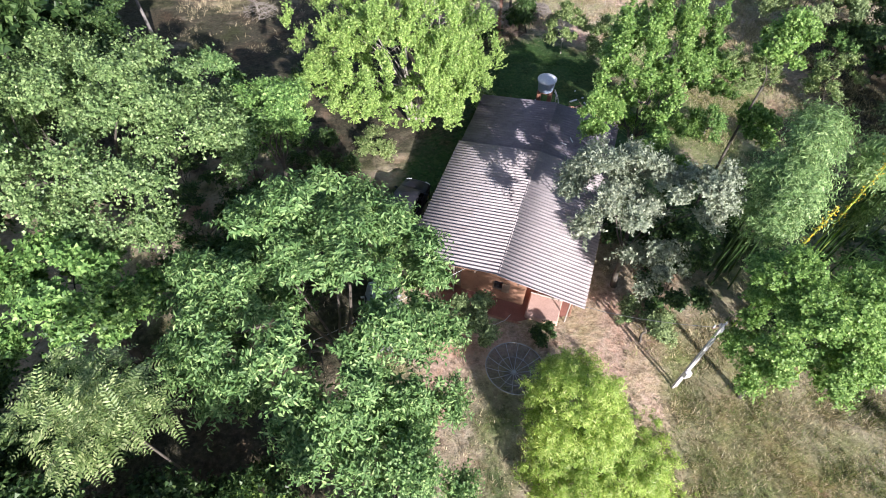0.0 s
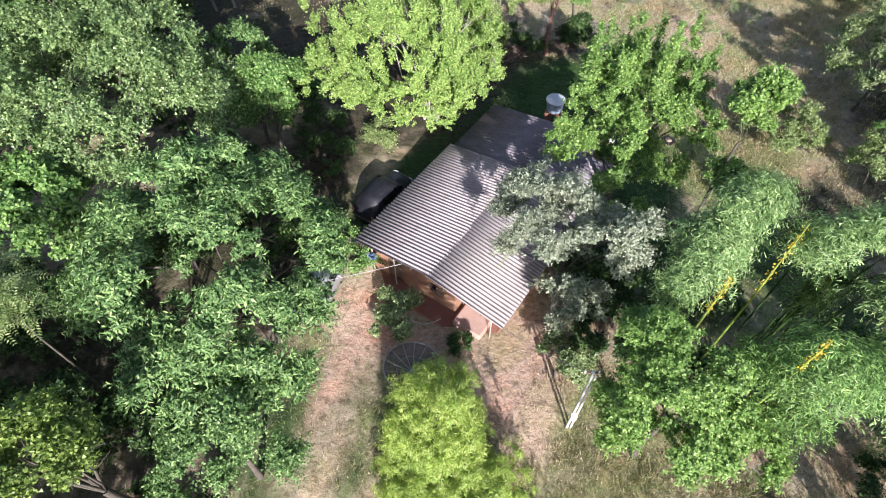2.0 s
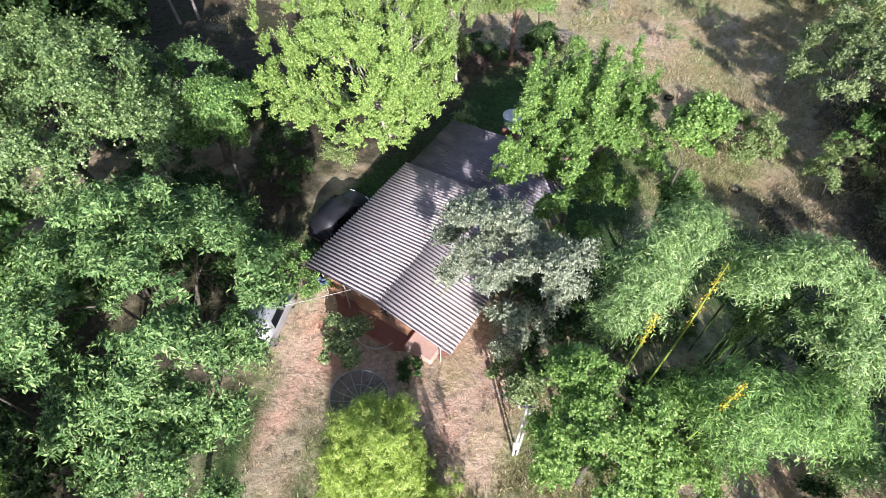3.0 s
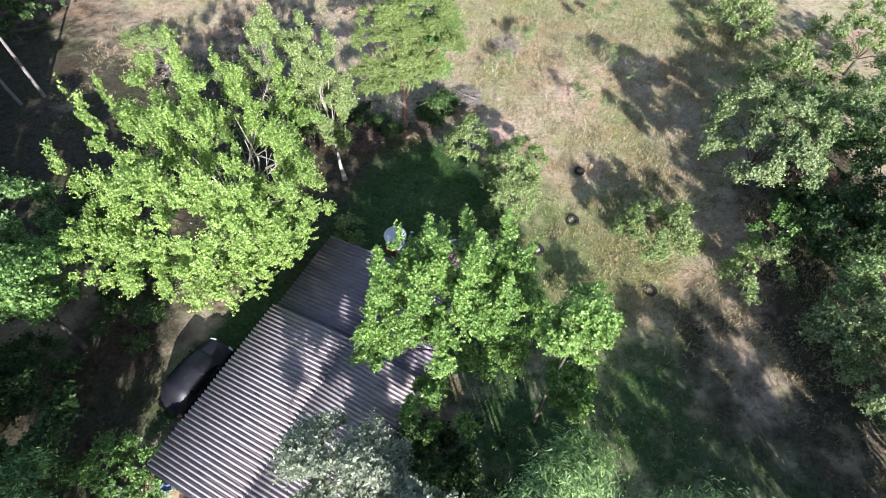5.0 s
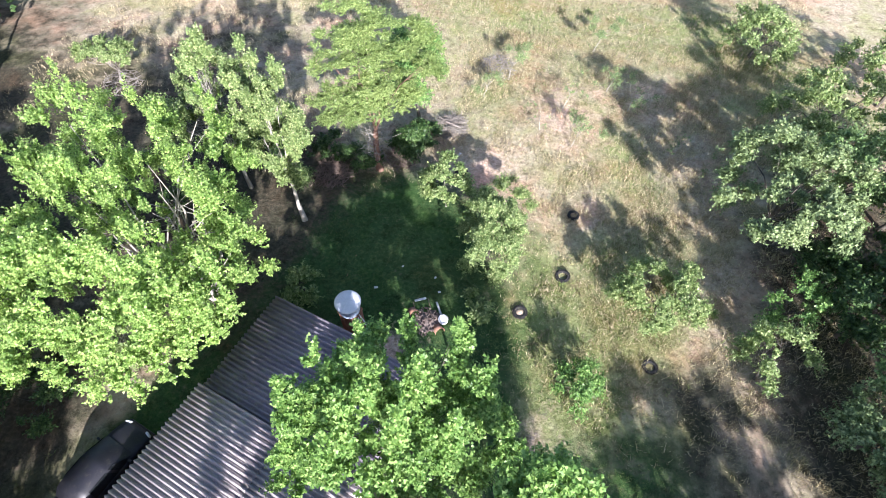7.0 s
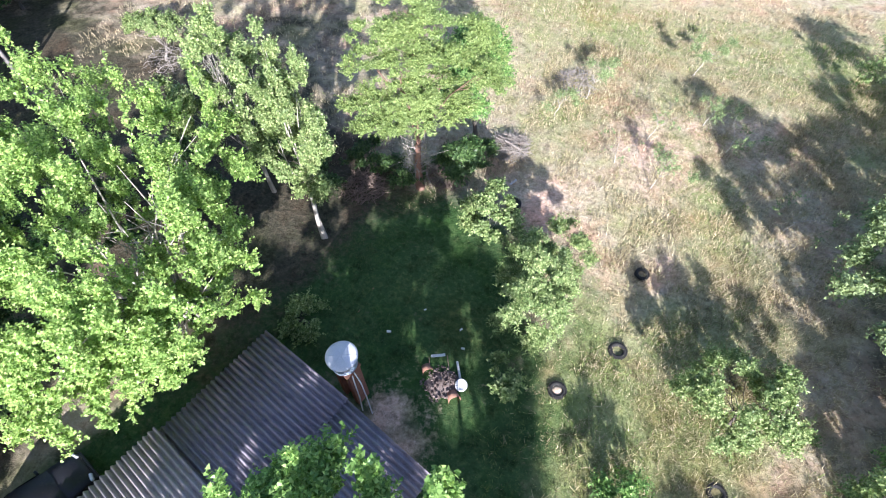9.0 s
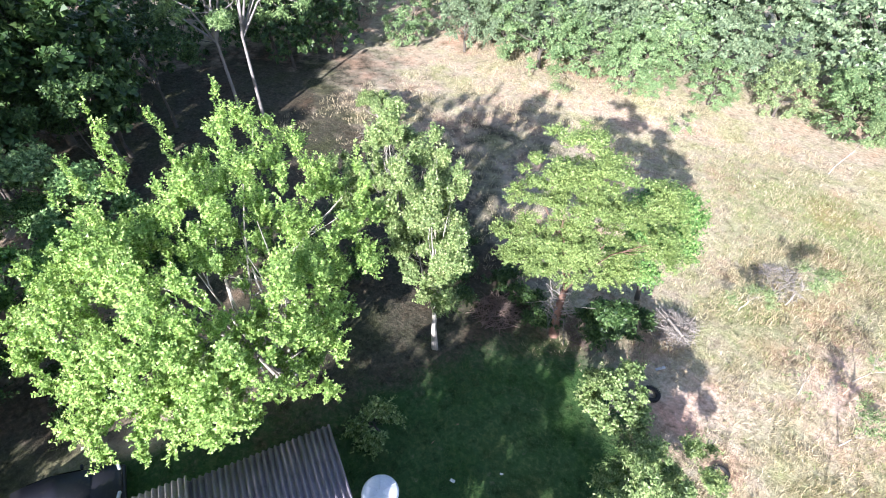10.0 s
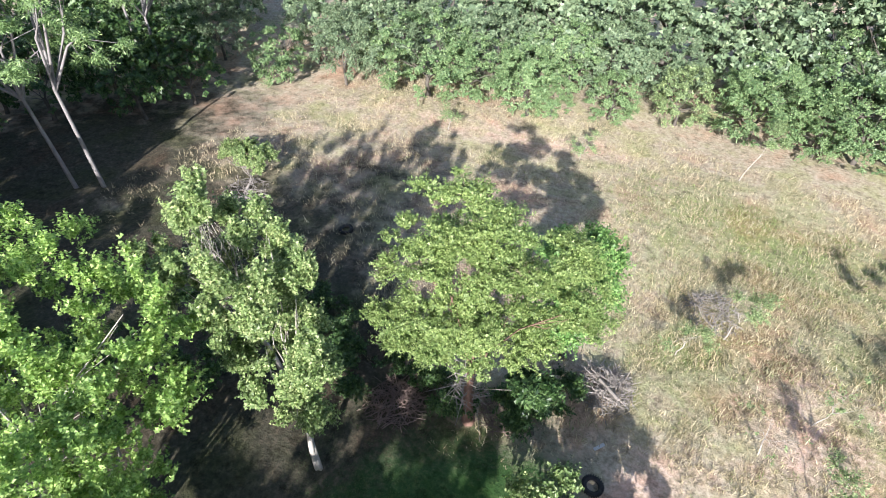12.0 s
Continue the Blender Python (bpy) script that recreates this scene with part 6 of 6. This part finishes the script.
# ==== woods beyond the field ====
def woods():
    rng = R(88)
    kinds = []  # leaf, leaves, radius, height
    for k, (leaf, n, rad, tall) in enumerate(((LEAF_WOODS, 15500, 2.6, 6.2), (LEAF_HEDGE, 15500, 2.9, 5.6), (LEAF_WOODS, 14500, 2.3, 7.0), (LEAF_HEDGE, 14500, 2.4, 5.0), (LEAF_SAGE, 13000, 2.2, 5.4), (LEAF_SHADED, 2400, 2.7, 6.6), (LEAF_WOODS, 5200, 2.6, 6.0))):
        lobes = clumps(rng, (0, 0, tall * 0.46), (rad, rad, tall * 0.5), 90, 0.56, -0.7, 0.7, 0.15)
        ob = tree(rng, "tree", (0, 0, 0), "woodland tree at the edge of a dry field", lobes, leaf, args(n, 0.148 if n > 9000 else 0.24 if n > 4000 else 0.36, 0.56, hang=0.3), BARK_GREY, 0.14, None, 8, group="trees of the far woods", twigs=1)
        kinds.append(ob)
    edge = ((-27.0, 47.0), (-21.9, 50.6), (-17.9, 54.2), (-11.3, 56.6), (-5.2, 59.3), (0.2, 60.6), (4.2, 62.2), (6.7, 63.8), (10.5, 65.0), (16.0, 66.2), (22.0, 67.0), (28.0, 67.0))
    places = []
    for row in range(4):
        for (x0, y0), (x1, y1) in zip(edge, edge[1:]):
            d = math.hypot(x1 - x0, y1 - y0)
            nx, ny = -(y1 - y0) / d, (x1 - x0) / d
            steps = max(1, round(d / 3.6))
            for s in range(steps):
                t = (s + rng.random() * 0.6) / steps
                if row > 2 and x0 < -8:
                    continue
                off = 2.0 + row * 3.6 + rng.uniform(-0.6, 0.6)
                places.append((x0 + (x1 - x0) * t + nx * off, y0 + (y1 - y0) * t + ny * off, 0.72 + 0.17 * row + rng.uniform(0, 0.42), row))
    for y in np.arange(22, 66, 4.0):
        for x in (-19.0, -22.8, -26.6, -31.0, -36.0, -42.0):
            if (x > -20 and 37 < y < 45) or (y > 50 and x > -30):
                continue
            places.append((x + rng.uniform(-1, 1), y + rng.uniform(-1, 1), rng.uniform(0.9, 1.3), 3))
    used = [False] * len(kinds)
    for x, y, s, row in places:
        # Woods on the left take the leaf colour with shade in it.
        k = 5 if x < -17.5 and y < 52 else 6 if row > 1 else int(rng.integers(5))
        m = pose(*spot(x, y), 0, 0, rng.uniform(0, 360)) @ Matrix.Diagonal((s, s, s * rng.uniform(0.9, 1.1), 1))
        if used[k]:
            copy_thing(kinds[k], m)
        else:
            kinds[k].matrix_basis = m
            used[k] = True


woods()


def eucalyptus(x, y, tall, lean, seed, trunks=1):
    rng = R(seed)
    base = spot(x, y)
    ob = thing("eucalyptus", pose(*base), "tall eucalyptus with a bare pale trunk and thin crown", "tree", "eucalyptus trees")
    lx, ly = lean
    fork = np.array((lx * 0.55, ly * 0.55, tall * 0.44))
    paths = [[((0, 0, -0.2), 0.12), (fork * (0.4, 0.4, 0.45), 0.095), (fork, 0.075)]]
    tips = []
    for k in range(7):
        a = rng.uniform(0, 6.28)
        tip = np.array((lx + math.cos(a) * 2.0, ly + math.sin(a) * 2.0, tall * rng.uniform(0.56, 0.9)))
        mid = fork + (tip - fork) * 0.5 + rng.normal(size=3) * 0.25 + np.array((0, 0, 0.3))
        paths.append([(fork - (0, 0, 0.2), 0.075), (mid, 0.05), (tip, 0.015)])
        for q in range(3):
            t2 = tip + rng.normal(size=3) * 0.6
            paths.append([(mid + (tip - mid) * rng.uniform(0.2, 0.8), 0.025), (t2, 0.006)])
            tips.append((*t2, 0.6, 0.6, 0.45))
        tips.append((*tip, 0.7, 0.7, 0.5))
    V, F = tubes(paths, 7)
    mesh_object("trunk", V, F, BARK_EUC, ob, True)
    V, F = crown(rng, np.array(tips), 12000, 0.2, 0.22, rosette=12, hang=0.6)
    mesh_object("crown", V, F, LEAF_OLIVE, ob)


eucalyptus(-14.05, 40.9, 12.0, (-0.3, 0.2), 91)
eucalyptus(-15.0, 40.0, 11.0, (-0.9, 0.0), 92)
eucalyptus(-23.1, 49.2, 12.5, (-0.2, 0.3), 93)
eucalyptus(-22.3, 49.8, 11.5, (0.4, 0.2), 94)

# fallen tree in the field
rng_f = R(95)
lobes_f = clumps(rng_f, (-9.6, 46.4, -0.3), (2.3, 1.0, 0.7), 30, 0.4, -0.2)
tree(rng_f, "fallen_tree", spot(-8.2, 45.0), "fallen tree with bare pale branches and green regrowth", lobes_f, LEAF_PALE, args(15000, 0.13, 0.5, up=0.8), WOOD_DEAD, 0.08, (-0.4, 0.8, 0.35), 10, category="tree", twigs=4)
brush_pile(-8.1, 45.0, 1.2, 0.5, 160, "tangle of dead branches beside a fallen tree", 12)


def field_shrub(x, y, tall, lean, count, seed, label):
    rng = R(seed)
    g = spot(x, y)
    top = np.array((lean[0], lean[1], tall))
    lobes = [(*(np.array(g) + top + rng.normal(size=3) * (0.45, 0.45, 0.2)), 0.42, 0.42, 0.3) for _ in range(6)]
    tree(rng, "shrub", g, label, lobes, LEAF_SAGE, args(int(count * 1.4), 0.09, 0.45), BARK_PALE, 0.022, tuple(top * 0.6), 7, group="shrubs in the dry field", category="shrub", twigs=3)


for i, (x, y, tall, lean, n) in enumerate(((14.1, 49.5, 1.5, (0.4, 0.5), 1800), (19.2, 53.6, 1.6, (0.5, 0.4), 2600), (17.4, 47.3, 1.3, (0.5, 0.4), 400), (16.2, 45.0, 1.2, (-0.1, 0.4), 160), (17.9, 44.0, 1.2, (0.4, 0.3), 1200), (11.8, 62.0, 2.6, (0.8, 0.8), 3000), (12.9, 47.6, 1.0, (0.2, 0.3), 1200), (21.0, 47.6, 1.2, (0.3, 0.5), 900), (23.5, 43.5, 1.0, (0.2, 0.2), 500), (19.9, 49.3, 1.1, (0.3, 0.1), 1200), (3.9, 58.6, 1.0, (0.2, 0.2), 1600), (-4.0, 57.0, 0.9, (0, 0.2), 1200))):
    field_shrub(x, y, tall, lean, n, 100 + i, "thin-stemmed shrub with sparse leaves in dry grass")


# ==== grass ====
def tufts(name, label, rng, xs, ys, count, high, mat, keep, blades=5, lean=0.45):
    """Single blades in tufts over a stretch of ground."""
    x, y = rng.uniform(*xs, count), rng.uniform(*ys, count)
    ok = keep(x, y, rng)
    x, y = x[ok], y[ok]
    n = len(x)
    X = np.repeat(x, blades) + rng.normal(size=n * blades) * 0.07
    Y = np.repeat(y, blades) + rng.normal(size=n * blades) * 0.07
    h = np.repeat(high * rng.uniform(0.5, 1.3, n), blades) * rng.uniform(0.6, 1.2, n * blades)
    base = np.stack([X, Y, height(X, Y) - 0.04], 1)
    a = rng.uniform(0, 2 * math.pi, n * blades)
    side = np.stack([np.cos(a), np.sin(a), np.zeros_like(a)], 1)
    tip = base + np.stack([rng.normal(size=n * blades) * lean * h, rng.normal(size=n * blades) * lean * h, h], 1)
    w = (0.007 + 0.03 * h)[:, None]
    V = np.stack([base - side * w, base + side * w, tip], 1).reshape(-1, 3)
    F = np.arange(len(V)).reshape(-1, 3)
    return tagged(mesh_object(name, V, F, mat), label, "grass", "", "stuff")


def dryness(x, y, rng):
    c = cover_of(x, y)
    patch = np.sin(x * 0.8 + 2 * np.sin(y * 0.5)) * np.sin(y * 0.7 + 1.7 * np.sin(x * 0.43))
    return rng.random(len(x)) < np.clip(0.85 + 0.35 * patch - 0.9 * c[:, 0] - 0.8 * c[:, 2] - 0.75 * c[:, 1], 0.02, 1)


def greenness(x, y, rng):
    c = cover_of(x, y)
    return rng.random(len(x)) < np.clip(c[:, 1] - 0.5 * c[:, 0] - 0.5 * c[:, 2], 0.0, 1)


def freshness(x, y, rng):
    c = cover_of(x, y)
    return rng.random(len(x)) < np.clip(0.05 + pasture_and_sunlit_of(x, y) - 0.6 * c[:, 0] - 0.5 * c[:, 2], 0.02, 1)


def mixture(x, y, rng):
    c = cover_of(x, y)
    patch = np.sin(x * 1.7 + 2 * np.sin(y * 1.1)) * np.sin(y * 1.4 + 1.7 * np.sin(x * 0.9))
    return rng.random(len(x)) < np.clip(0.62 + 0.5 * patch - 0.9 * c[:, 0] - 0.25 * c[:, 2] - c[:, 1], 0.02, 1)


def in_house(x, y):
    u, w = (x - 6.53) * 0.335 + (y - 19.97) * 0.942, -(x - 6.53) * 0.942 + (y - 19.97) * 0.335
    return (u > -0.9) & (u < 10.9) & (w > -3.2) & (w < 3.4)


tufts("dry_grass", "tall straw-coloured dry grass", R(201), (-14, 34), (39, 64), 46000, 0.24, GRASS_DRY, lambda x, y, r: dryness(x, y, r), 4)
tufts("dry_grass", "dry grass and weeds on open ground", R(202), (12, 30), (9, 40), 20000, 0.2, GRASS_DRY, lambda x, y, r: dryness(x, y, r) & (greenness(x, y, r) == False) & ~((y > 27) & (y < 40) & (x < 15)))
tufts("dry_grass", "sparse dry grass round the yard", R(203), (-2, 18), (6, 22), 17000, 0.17, GRASS_DRY, lambda x, y, r: dryness(x, y, r) & ~in_house(x, y))
tufts("green_grass", "short lawn grass in a shaded green", R(204), (2, 17), (28, 44), 24000, 0.08, LAWN_GRASS_SHADED, lambda x, y, r: greenness(x, y, r) & ~in_house(x, y))
tufts("green_grass", "green weeds among dry grass and sunlit lawn grass", R(205), (-4, 34), (8, 60), 60000, 0.17, GRASS_GREEN_LIT, lambda x, y, r: freshness(x, y, r) & ~in_house(x, y) & ~((y > 27) & (y < 41.5) & (x < 14)))
tufts("mixed_grass", "uneven tan and yellowish green grass of a field", R(207), (11.5, 30), (28, 55), 52000, 0.2, GRASS_MIXED, lambda x, y, r: mixture(x, y, r) & ~((y < 43) & (x < 14.5)), 4, 0.55)
tufts("mixed_grass", "uneven brownish grass and stubble beside a yard", R(208), (2, 24), (5, 20), 26000, 0.15, GRASS_MIXED, lambda x, y, r: mixture(x, y, r) & ~in_house(x, y), 4, 0.6)
tufts("weeds", "tall brownish green weeds at the yard's open corner", R(206), (9, 24), (5, 16), 12000, 0.2, WEEDS, lambda x, y, r: r.random(len(x)) < np.clip(0.55 + 0.5 * np.sin(x * 1.3 + 2 * np.sin(y * 0.9)) - 0.5 * cover_of(x, y)[:, 0], 0.05, 1), 5, 0.6)


# ==== true size ====
# the plan above is drawn in units of 1.2 m
SIZE = 1.2
for ob in [o for o in scene.objects if o.parent is None and o.type in {"MESH", "EMPTY"}]:
    ob.matrix_basis = Matrix.Scale(SIZE, 4) @ ob.matrix_basis
